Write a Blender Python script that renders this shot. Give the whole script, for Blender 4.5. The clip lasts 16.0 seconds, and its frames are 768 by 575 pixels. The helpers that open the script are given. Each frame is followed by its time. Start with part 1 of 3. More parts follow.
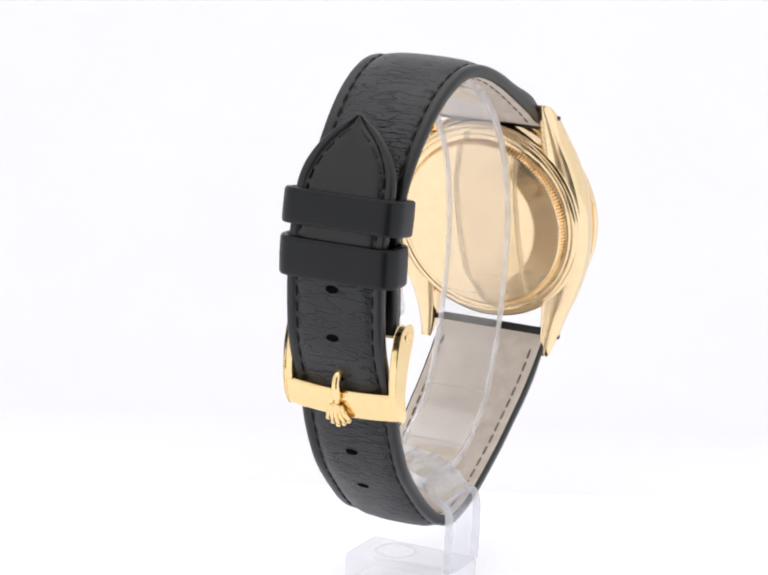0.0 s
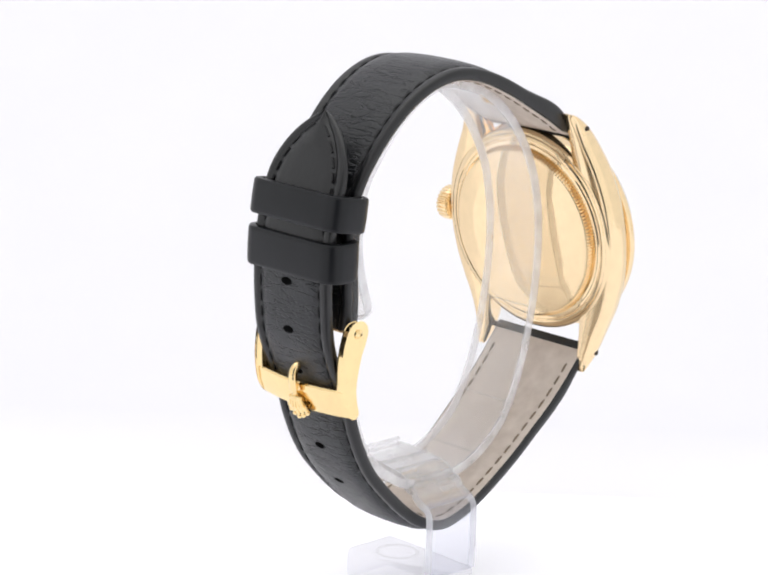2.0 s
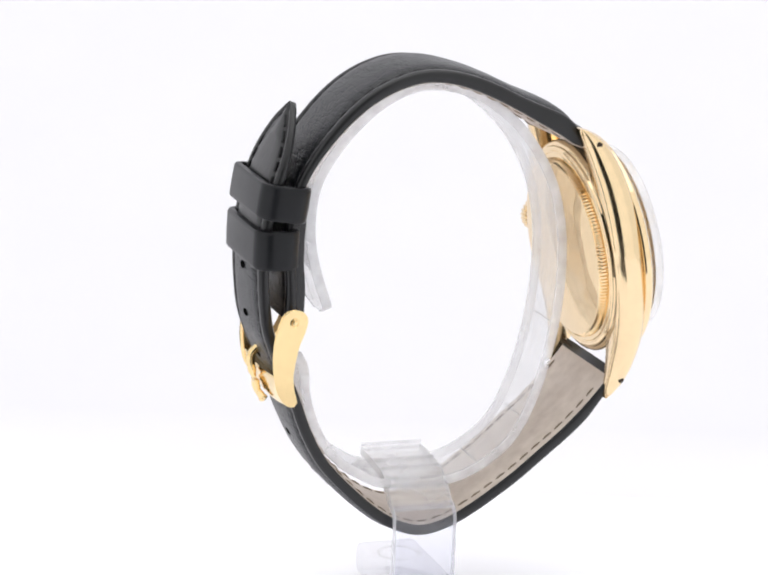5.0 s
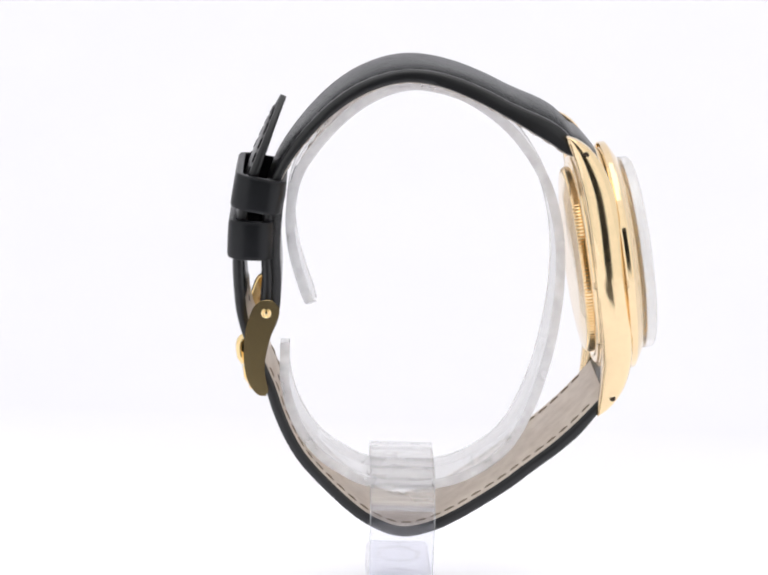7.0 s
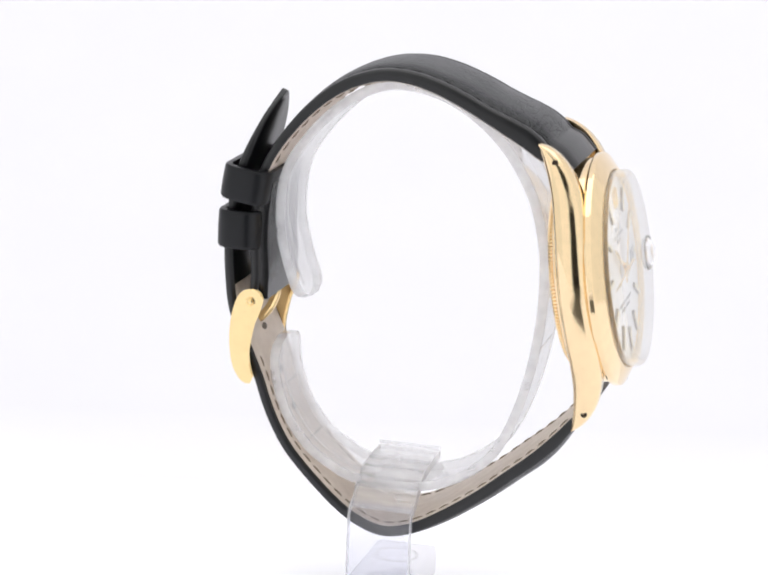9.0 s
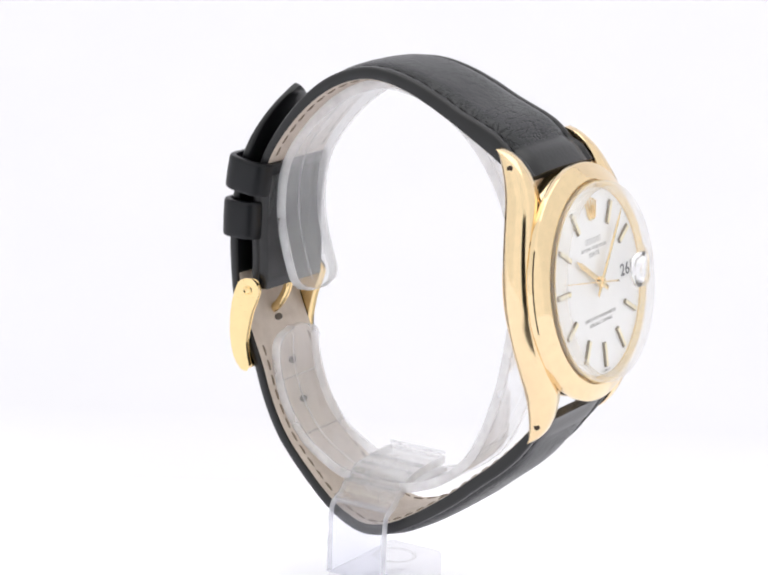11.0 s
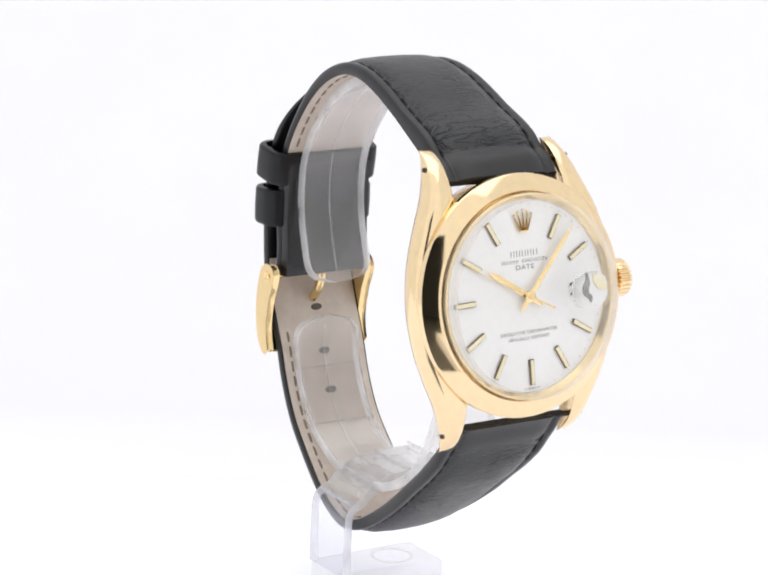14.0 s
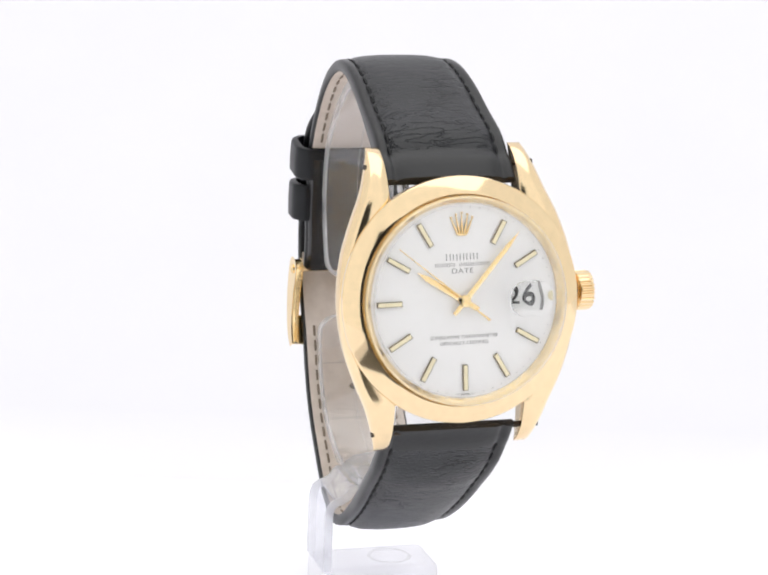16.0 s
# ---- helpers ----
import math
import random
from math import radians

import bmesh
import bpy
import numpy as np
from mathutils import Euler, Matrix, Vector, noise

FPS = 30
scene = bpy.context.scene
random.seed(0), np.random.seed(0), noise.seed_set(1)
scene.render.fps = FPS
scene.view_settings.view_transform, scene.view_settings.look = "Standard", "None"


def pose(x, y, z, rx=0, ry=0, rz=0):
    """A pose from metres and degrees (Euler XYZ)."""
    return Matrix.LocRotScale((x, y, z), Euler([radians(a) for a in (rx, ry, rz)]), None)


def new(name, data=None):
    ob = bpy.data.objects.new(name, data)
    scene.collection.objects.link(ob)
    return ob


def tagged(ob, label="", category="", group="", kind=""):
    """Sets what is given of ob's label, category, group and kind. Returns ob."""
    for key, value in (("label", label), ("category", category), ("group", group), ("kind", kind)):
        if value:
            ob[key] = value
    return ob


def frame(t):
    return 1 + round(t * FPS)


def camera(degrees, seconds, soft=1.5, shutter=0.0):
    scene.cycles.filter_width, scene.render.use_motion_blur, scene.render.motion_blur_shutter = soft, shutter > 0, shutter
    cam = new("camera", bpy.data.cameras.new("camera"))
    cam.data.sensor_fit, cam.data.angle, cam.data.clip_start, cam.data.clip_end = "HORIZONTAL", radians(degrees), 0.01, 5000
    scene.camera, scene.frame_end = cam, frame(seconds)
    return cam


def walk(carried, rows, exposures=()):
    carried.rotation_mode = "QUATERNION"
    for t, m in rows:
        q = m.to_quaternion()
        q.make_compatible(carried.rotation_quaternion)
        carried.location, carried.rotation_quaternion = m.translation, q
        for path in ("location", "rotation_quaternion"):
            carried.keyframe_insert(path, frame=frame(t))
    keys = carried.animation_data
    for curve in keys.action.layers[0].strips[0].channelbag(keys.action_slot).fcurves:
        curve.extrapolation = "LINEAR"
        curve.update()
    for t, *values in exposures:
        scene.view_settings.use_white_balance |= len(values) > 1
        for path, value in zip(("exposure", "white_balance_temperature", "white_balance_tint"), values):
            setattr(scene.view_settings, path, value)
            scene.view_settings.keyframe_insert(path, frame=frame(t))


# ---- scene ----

# ================= camera =================
cam = camera(17.87, 16.0, soft=2.1)
EYE = pose(0.0, -0.3580, 0.13688, 75.921, -2.096, 0.9135)
walk(cam, [(0, EYE), (16, EYE)], exposures=[(0, 0.0), (16, 0.0)])

# ================= light =================
world = bpy.data.worlds.new("dim_room")
scene.world = world
world.use_nodes = True
world.node_tree.nodes["Background"].inputs[0].default_value = (0.15, 0.15, 0.155, 1)
world.node_tree.nodes["Background"].inputs[1].default_value = 0.5

GLOW_SIDE, GLOW_FRONT, GLOW_TOP, GLOW_SWEEP, GLOW_TABLE = 1.0, 1.12, 2.0, 0.113, 0.40

MM = 0.001
TABLE_FRONT = -0.105     # front edge of the light table, m
TABLE = 54.0        # dial centre stands this high over the table, mm


# ================= materials =================
def material(name):
    m = bpy.data.materials.new(name)
    m.use_nodes = True
    nt = m.node_tree
    return m, nt, nt.nodes["Principled BSDF"], nt.nodes, nt.links


def bump_from(nt, bsdf, socket, strength, distance):
    b = nt.nodes.new("ShaderNodeBump")
    b.inputs["Strength"].default_value = strength
    b.inputs["Distance"].default_value = distance
    nt.links.new(socket, b.inputs["Height"])
    nt.links.new(b.outputs[0], bsdf.inputs["Normal"])
    return b


def noise_node(nt, scale, detail=3.0, stretch=None):
    tc = nt.nodes.new("ShaderNodeTexCoord")
    n = nt.nodes.new("ShaderNodeTexNoise")
    n.inputs["Scale"].default_value = scale
    n.inputs["Detail"].default_value = detail
    if stretch:
        mp = nt.nodes.new("ShaderNodeMapping")
        mp.inputs["Scale"].default_value = stretch
        nt.links.new(tc.outputs["Object"], mp.inputs[0])
        nt.links.new(mp.outputs[0], n.inputs["Vector"])
    else:
        nt.links.new(tc.outputs["Object"], n.inputs["Vector"])
    return n


def ramp(nt, socket, stops):
    r = nt.nodes.new("ShaderNodeValToRGB")
    while len(r.color_ramp.elements) < len(stops):
        r.color_ramp.elements.new(0.5)
    for e, (p, col) in zip(r.color_ramp.elements, stops):
        e.position, e.color = p, (*col, 1)
    nt.links.new(socket, r.inputs[0])
    return r


def gold(name, rough, col=(0.875, 0.68, 0.42), brushed=None):
    m, nt, b, nodes, links = material(name)
    b.inputs["Metallic"].default_value = 1.0
    n = noise_node(nt, 700, 4)
    r = ramp(nt, n.outputs[0], [(0.3, tuple(c * 0.97 for c in col)), (0.7, tuple(min(1, c * 1.02) for c in col))])
    links.new(r.outputs[0], b.inputs["Base Color"])
    n2 = noise_node(nt, 260, 4)
    mr = nodes.new("ShaderNodeMapRange")
    mr.inputs["To Min"].default_value, mr.inputs["To Max"].default_value = rough * 0.7, rough * 1.3
    links.new(n2.outputs[0], mr.inputs[0])
    links.new(mr.outputs[0], b.inputs["Roughness"])
    if brushed:
        n3 = noise_node(nt, 1.0, 2, brushed)
        bump_from(nt, b, n3.outputs[0], 0.12, 0.00002)
    return m


GOLD = gold("polished_gold", 0.085)
GOLD_CASE = gold("case_gold", 0.145)
GOLD_BACK = gold("back_gold", 0.10)
GOLD_BUCKLE = gold("buckle_gold", 0.10, (0.88, 0.67, 0.35))
GOLD_SATIN = gold("satin_gold", 0.24, brushed=(9000, 9000, 500))
GOLD_HAND = gold("hand_gold", 0.12, (0.90, 0.69, 0.36))


def leather(name, col, grain, creases):
    m, nt, b, nodes, links = material(name)
    tc = nodes.new("ShaderNodeTexCoord")
    big = noise_node(nt, 120, 3)
    r = ramp(nt, big.outputs[0], [(0.3, tuple(c * 0.75 for c in col)), (0.75, tuple(c * 1.3 for c in col))])
    links.new(r.outputs[0], b.inputs["Base Color"])
    rr = nodes.new("ShaderNodeMapRange")
    rr.inputs["To Min"].default_value, rr.inputs["To Max"].default_value = 0.29, 0.45
    links.new(big.outputs[0], rr.inputs[0])
    links.new(rr.outputs[0], b.inputs["Roughness"])
    # fine cross-wise wrinkles that come and go, over a pebbled grain
    mp = nodes.new("ShaderNodeMapping")
    mp.inputs["Scale"].default_value = (1.0, 0.20, 1.0)
    links.new(tc.outputs["Object"], mp.inputs[0])
    wr = nodes.new("ShaderNodeTexNoise")
    wr.inputs["Scale"].default_value, wr.inputs["Detail"].default_value, wr.inputs["Distortion"].default_value = creases, 2.2, 0.5
    links.new(mp.outputs[0], wr.inputs["Vector"])
    off, ridge = nodes.new("ShaderNodeMath"), nodes.new("ShaderNodeMath")
    off.operation, ridge.operation = "SUBTRACT", "ABSOLUTE"
    off.inputs[1].default_value = 0.5
    links.new(wr.outputs[0], off.inputs[0])
    links.new(off.outputs[0], ridge.inputs[0])
    cl = nodes.new("ShaderNodeMapRange")
    cl.interpolation_type = "SMOOTHSTEP"
    cl.inputs["From Max"].default_value = 0.04
    links.new(ridge.outputs[0], cl.inputs[0])
    fine = noise_node(nt, grain, 3)
    area = noise_node(nt, 90, 2)
    am = nodes.new("ShaderNodeMapRange")
    am.inputs["From Min"].default_value, am.inputs["From Max"].default_value = 0.30, 0.62
    links.new(area.outputs[0], am.inputs[0])
    mul = nodes.new("ShaderNodeMath")
    mul.operation = "MULTIPLY"
    links.new(cl.outputs[0], mul.inputs[0])
    links.new(am.outputs[0], mul.inputs[1])
    add = nodes.new("ShaderNodeMath")
    add.operation = "MULTIPLY_ADD"
    links.new(fine.outputs[0], add.inputs[0])
    add.inputs[1].default_value = 0.6
    links.new(mul.outputs[0], add.inputs[2])
    # wrinkles get a lower specular level than the flat leather
    crease_gloss = nodes.new("ShaderNodeMapRange")
    crease_gloss.inputs["To Min"].default_value, crease_gloss.inputs["To Max"].default_value = 0.40, 0.54
    inv = nodes.new("ShaderNodeMath")
    inv.operation = "SUBTRACT"
    inv.inputs[0].default_value = 1.0
    links.new(am.outputs[0], inv.inputs[1])
    plus = nodes.new("ShaderNodeMath")
    links.new(inv.outputs[0], plus.inputs[0])
    links.new(mul.outputs[0], plus.inputs[1])
    links.new(plus.outputs[0], crease_gloss.inputs[0])
    links.new(crease_gloss.outputs[0], b.inputs["Specular IOR Level"])
    bump_from(nt, b, add.outputs[0], 0.9, 0.00018)
    return m


LEATHER = leather("black_leather", (0.0046, 0.0056, 0.0078), 2400, 950)
m, nt, b, nodes, links = material("keeper_leather")
LEATHER_SMOOTH = m
n = noise_node(nt, 200, 4)
links.new(ramp(nt, n.outputs[0], [(0.3, (0.0045, 0.005, 0.0065)), (0.7, (0.0075, 0.0082, 0.0105))]).outputs[0], b.inputs["Base Color"])
kr = nodes.new("ShaderNodeMapRange")
kr.inputs["To Min"].default_value, kr.inputs["To Max"].default_value = 0.22, 0.46
links.new(noise_node(nt, 130, 3, (1, 0.4, 1)).outputs[0], kr.inputs[0])
links.new(kr.outputs[0], b.inputs["Roughness"])
b.inputs["Specular IOR Level"].default_value = 0.30
bump_from(nt, b, noise_node(nt, 2200, 3).outputs[0], 0.25, 0.00006)

m, nt, b, nodes, links = material("smooth_edge_leather")
LEATHER_EDGE = m
n = noise_node(nt, 260, 4)
links.new(ramp(nt, n.outputs[0], [(0.3, (0.0045, 0.0047, 0.0056)), (0.7, (0.0075, 0.0078, 0.0092))]).outputs[0], b.inputs["Base Color"])
b.inputs["Roughness"].default_value = 0.33
b.inputs["Specular IOR Level"].default_value = 0.5
bump_from(nt, b, noise_node(nt, 1500, 3).outputs[0], 0.35, 0.00008)

m, nt, b, nodes, links = material("glossy_leather")
LEATHER_GLOSS = m
n = noise_node(nt, 300, 4)
links.new(ramp(nt, n.outputs[0], [(0.3, (0.006, 0.006, 0.007)), (0.7, (0.012, 0.012, 0.013))]).outputs[0], b.inputs["Base Color"])
b.inputs["Roughness"].default_value = 0.24
bump_from(nt, b, noise_node(nt, 700, 3).outputs[0], 0.3, 0.0001)

m, nt, b, nodes, links = material("lining_leather")
LINING = m
n = noise_node(nt, 420, 5)
links.new(ramp(nt, n.outputs[0], [(0.3, (0.55, 0.475, 0.41)), (0.7, (0.66, 0.585, 0.515))]).outputs[0], b.inputs["Base Color"])
b.inputs["Roughness"].default_value = 0.62
bump_from(nt, b, noise_node(nt, 3000, 3).outputs[0], 0.3, 0.00005)


def plain(name, col, rough, metal=0.0, var=0.12, scale=500):
    m, nt, b, nodes, links = material(name)
    n = noise_node(nt, scale, 3)
    links.new(ramp(nt, n.outputs[0], [(0.3, tuple(c * (1 - var) for c in col)), (0.7, tuple(min(1, c * (1 + var)) for c in col))]).outputs[0],
              b.inputs["Base Color"])
    b.inputs["Roughness"].default_value = rough
    b.inputs["Metallic"].default_value = metal
    return m


THREAD = plain("black_thread", (0.006, 0.006, 0.007), 0.7)
THREAD_BROWN = plain("brown_thread", (0.20, 0.155, 0.11), 0.7)
HOLE_SHADE = plain("hole_shade", (0.004, 0.004, 0.004), 0.8)
HOLE_SHADE.node_tree.nodes["Principled BSDF"].inputs["Specular IOR Level"].default_value = 0.0
HOLE_SHADE_IN = plain("hole_shade_lining", (0.12, 0.10, 0.085), 0.8)
INK = plain("grey_ink", (0.27, 0.262, 0.25), 0.5)
INK_DARK = plain("black_ink", (0.02, 0.02, 0.02), 0.5)
DATE_WHITE = plain("date_disc_white", (0.85, 0.85, 0.83), 0.5, var=0.02)
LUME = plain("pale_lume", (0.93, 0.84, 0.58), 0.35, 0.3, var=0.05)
MARKER_DARK = plain("marker_dark", (0.20, 0.15, 0.075), 0.35, 0.6)
LUG_SHADE = plain("lug_shade", (0.05, 0.035, 0.022), 0.5, 0.6)

# silver sunburst dial
m, nt, b, nodes, links = material("silver_dial")
DIAL = m
n = noise_node(nt, 900, 4)
links.new(ramp(nt, n.outputs[0], [(0.3, (0.935, 0.925, 0.905)), (0.7, (0.96, 0.95, 0.935))]).outputs[0], b.inputs["Base Color"])
b.inputs["Metallic"].default_value = 0.15
b.inputs["Roughness"].default_value = 0.38


def clear(name, rough, tint, milk):
    m, nt, b, nodes, links = material(name)
    b.inputs["Base Color"].default_value = (*tint, 1)
    b.inputs["Transmission Weight"].default_value = 1.0
    b.inputs["IOR"].default_value = 1.49
    b.inputs["Roughness"].default_value = rough
    if milk:
        bump_from(nt, b, noise_node(nt, 240, 3).outputs[0], milk, 0.00008)
    return m


CRYSTAL = clear("acrylic_crystal", 0.0, (1, 1, 1), 0)


def thin_clear(name, milk, gloss, rough, tint, patchy=0.4):
    """A thin clear sheet: it lets light straight through, shines by Fresnel, and is a little milky."""
    m = bpy.data.materials.new(name)
    m.use_nodes = True
    nt = m.node_tree
    nt.nodes.clear()
    nd = nt.nodes.new
    tr, gl, df, ts = nd("ShaderNodeBsdfTransparent"), nd("ShaderNodeBsdfGlossy"), nd("ShaderNodeBsdfDiffuse"), nd("ShaderNodeBsdfTranslucent")
    tr.inputs[0].default_value = (*tint, 1)
    gl.inputs["Roughness"].default_value = rough
    df.inputs[0].default_value = ts.inputs[0].default_value = (0.99, 0.99, 1.0, 1)
    lw = nd("ShaderNodeLayerWeight")
    pw, fr = nd("ShaderNodeMath"), nd("ShaderNodeMath")
    pw.operation, fr.operation = "POWER", "MULTIPLY_ADD"
    nt.links.new(lw.outputs["Facing"], pw.inputs[0])
    pw.inputs[1].default_value = 3.0
    nt.links.new(pw.outputs[0], fr.inputs[0])
    fr.inputs[1].default_value, fr.inputs[2].default_value = gloss, 0.045
    mk = nd("ShaderNodeMixShader")
    mk.inputs[0].default_value = 0.65
    nt.links.new(df.outputs[0], mk.inputs[1])
    nt.links.new(ts.outputs[0], mk.inputs[2])
    n = noise_node(nt, 170, 4)
    mr = nd("ShaderNodeMapRange")
    mr.inputs["From Min"].default_value, mr.inputs["From Max"].default_value = 0.3, 0.7
    mr.inputs["To Min"].default_value, mr.inputs["To Max"].default_value = milk * (1 - patchy), milk * (1 + patchy)
    nt.links.new(n.outputs[0], mr.inputs[0])
    m1, m2 = nd("ShaderNodeMixShader"), nd("ShaderNodeMixShader")
    nt.links.new(mr.outputs[0], m1.inputs[0])
    nt.links.new(tr.outputs[0], m1.inputs[1])
    nt.links.new(mk.outputs[0], m1.inputs[2])
    nt.links.new(fr.outputs[0], m2.inputs[0])
    nt.links.new(m1.outputs[0], m2.inputs[1])
    nt.links.new(gl.outputs[0], m2.inputs[2])
    if milk and patchy:
        b = nd("ShaderNodeBump")
        b.inputs["Strength"].default_value, b.inputs["Distance"].default_value = 0.3, 0.0001
        nt.links.new(noise_node(nt, 260, 3).outputs[0], b.inputs["Height"])
        nt.links.new(b.outputs[0], gl.inputs["Normal"])
    o = nd("ShaderNodeOutputMaterial")
    nt.links.new(m2.outputs[0], o.inputs[0])
    return m


ACRYLIC = thin_clear("clear_plastic", 0.085, 1.0, 0.05, (0.998, 0.998, 1.0))
# milk here stands in for light gathered at the clear edges
BRIGHT_EDGE = thin_clear("bright_plastic_edge", 0.35, 0.35, 0.15, (0.995, 0.995, 0.998))
BLUISH = thin_clear("bluish_clear_plastic", 0.03, 0.7, 0.05, (0.95, 0.955, 0.985))
BLUISH_FOOT = thin_clear("bluish_foot_plastic", 0.05, 0.6, 0.05, (0.972, 0.972, 0.985))
# milk whitens the clear crystal edge in place of its highlights
RIM = thin_clear("crystal_edge", 0.22, 0.55, 0.03, (1, 1, 1), patchy=0.0)
PANE = thin_clear("clear_crystal_pane", 0.0, 0.95, 0.0, (1, 1, 1))
FROSTED = thin_clear("cloudy_plastic", 0.26, 1.0, 0.05, (1.0, 1.0, 1.0), patchy=0.5)
RIDGE = thin_clear("ridge_plastic", 0.2, 1.0, 0.03, (0.96, 0.96, 0.97))


def glow(name, col, strength):
    m = bpy.data.materials.new(name)
    m.use_nodes = True
    nt = m.node_tree
    nt.nodes.clear()
    e = nt.nodes.new("ShaderNodeEmission")
    e.inputs[0].default_value = (*col, 1)
    e.inputs[1].default_value = strength
    o = nt.nodes.new("ShaderNodeOutputMaterial")
    nt.links.new(e.outputs[0], o.inputs[0])
    return m


SIDE_DIFF = glow("side_diffuser", (0.99, 0.99, 1.0), GLOW_SIDE)
FRONT_DIFF = glow("front_diffuser", (0.99, 0.99, 1.0), GLOW_FRONT)
TOP_DIFF = glow("top_diffuser", (1.0, 0.995, 0.99), GLOW_TOP)
SWEEP = plain("backlit_white_sweep", (0.71, 0.704, 0.733), 0.7, var=0.008, scale=30)
SWEEP.node_tree.nodes["Principled BSDF"].inputs["Emission Color"].default_value = (0.972, 0.966, 1.0, 1)
SWEEP.node_tree.nodes["Principled BSDF"].inputs["Emission Strength"].default_value = GLOW_SWEEP
SWEEP.node_tree.nodes["Principled BSDF"].inputs["Specular IOR Level"].default_value = 0.1
nt = SWEEP.node_tree      # glow painted into the sweep's foot by height, softening the table seam
tc, sep, foot_glow = nt.nodes.new("ShaderNodeTexCoord"), nt.nodes.new("ShaderNodeSeparateXYZ"), nt.nodes.new("ShaderNodeMapRange")
foot_glow.interpolation_type = "SMOOTHSTEP"
foot_glow.inputs["From Max"].default_value = 0.0020
foot_glow.inputs["To Min"].default_value, foot_glow.inputs["To Max"].default_value = 0.19, GLOW_SWEEP
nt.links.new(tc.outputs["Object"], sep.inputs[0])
nt.links.new(sep.outputs["Z"], foot_glow.inputs[0])
nt.links.new(foot_glow.outputs[0], nt.nodes["Principled BSDF"].inputs["Emission Strength"])
FLOOR = plain("light_table", (0.70, 0.696, 0.73), 0.7, var=0.008, scale=30)
FLOOR.node_tree.nodes["Principled BSDF"].inputs["Emission Color"].default_value = (0.975, 0.968, 1, 1)
FLOOR.node_tree.nodes["Principled BSDF"].inputs["Emission Strength"].default_value = GLOW_TABLE
FLOOR.node_tree.nodes["Principled BSDF"].inputs["Specular IOR Level"].default_value = 0.1
DARK = plain("dark_room_paint", (0.10, 0.10, 0.10), 0.8)
DESK = plain("grey_desk", (0.12, 0.118, 0.115), 0.6)


# ================= mesh helpers =================
def finish(name, bm, mat, parent=None, label="", angle=35):
    bmesh.ops.recalc_face_normals(bm, faces=bm.faces)
    for f in bm.faces:
        f.smooth = True
    me = bpy.data.meshes.new(name)
    bm.to_mesh(me)
    bm.free()
    me.set_sharp_from_angle(angle=radians(angle))
    for mm in (mat if isinstance(mat, (list, tuple)) else [mat]):
        me.materials.append(mm)
    ob = new(name, me)
    if parent is not None:
        ob.parent = parent
    if label:
        tagged(ob, label=label)
    return ob


def part(name, bm, mat, parent, label="", angle=35):
    return finish(name, bm, mat, parent, label, angle)


# turntable space: mm from the dial centre's height, on the turntable's axis
UP = Matrix.Translation((0, 0, TABLE * MM)) @ Matrix.Scale(MM, 4)
PHI = -6.15
LOOP = UP @ Matrix.Translation((0.196, -1.707, 0)) @ Matrix.Rotation(radians(PHI), 4, "Z")   # x ahead to the dial, y to the crown, z up
CASE_ROT = Matrix(((0.05215, -0.16525, 0.98487), (0.99853, -0.00571, -0.05383), (0.01452, 0.98623, 0.16471))).to_quaternion().to_matrix().to_4x4()
CASE_ROT = Matrix.Rotation(radians(-2.0), 4, "Z") @ CASE_ROT
CASE = UP @ Matrix.Translation((33.946, -5.352, 0)) @ CASE_ROT @ Matrix.Translation((0.7, 0, 0))      # x to the crown, y to twelve, z out of the dial


def box(bm, lo, hi, m, bevel=0.0, seg=2):
    made = bmesh.ops.create_cube(bm, size=1)
    vs = made["verts"]
    c = [(a + b_) / 2 for a, b_ in zip(lo, hi)]
    s = [b_ - a for a, b_ in zip(lo, hi)]
    for v in vs:
        v.co = Vector([v.co[i] * s[i] + c[i] for i in range(3)])
    if bevel:
        es = list({e for v in vs for e in v.link_edges})
        r = bmesh.ops.bevel(bm, geom=es, offset=bevel, segments=seg, affect="EDGES", profile=0.5)
        vs = list({v for f in r["faces"] for v in f.verts} | {v for v in vs if v.is_valid})
    for v in vs:
        v.co = m @ v.co
    return vs


def rings(bm, loops, closed_loop=True, cap=True):
    """Skins a list of loops of points."""
    rows = [[bm.verts.new(p) for p in lp] for lp in loops]
    n = len(rows[0])
    for a, b_ in zip(rows, rows[1:]):
        for i in range(n if closed_loop else n - 1):
            j = (i + 1) % n
            bm.faces.new((a[i], a[j], b_[j], b_[i]))
    if cap:
        bm.faces.new(rows[0])
        bm.faces.new(rows[-1])
    return rows


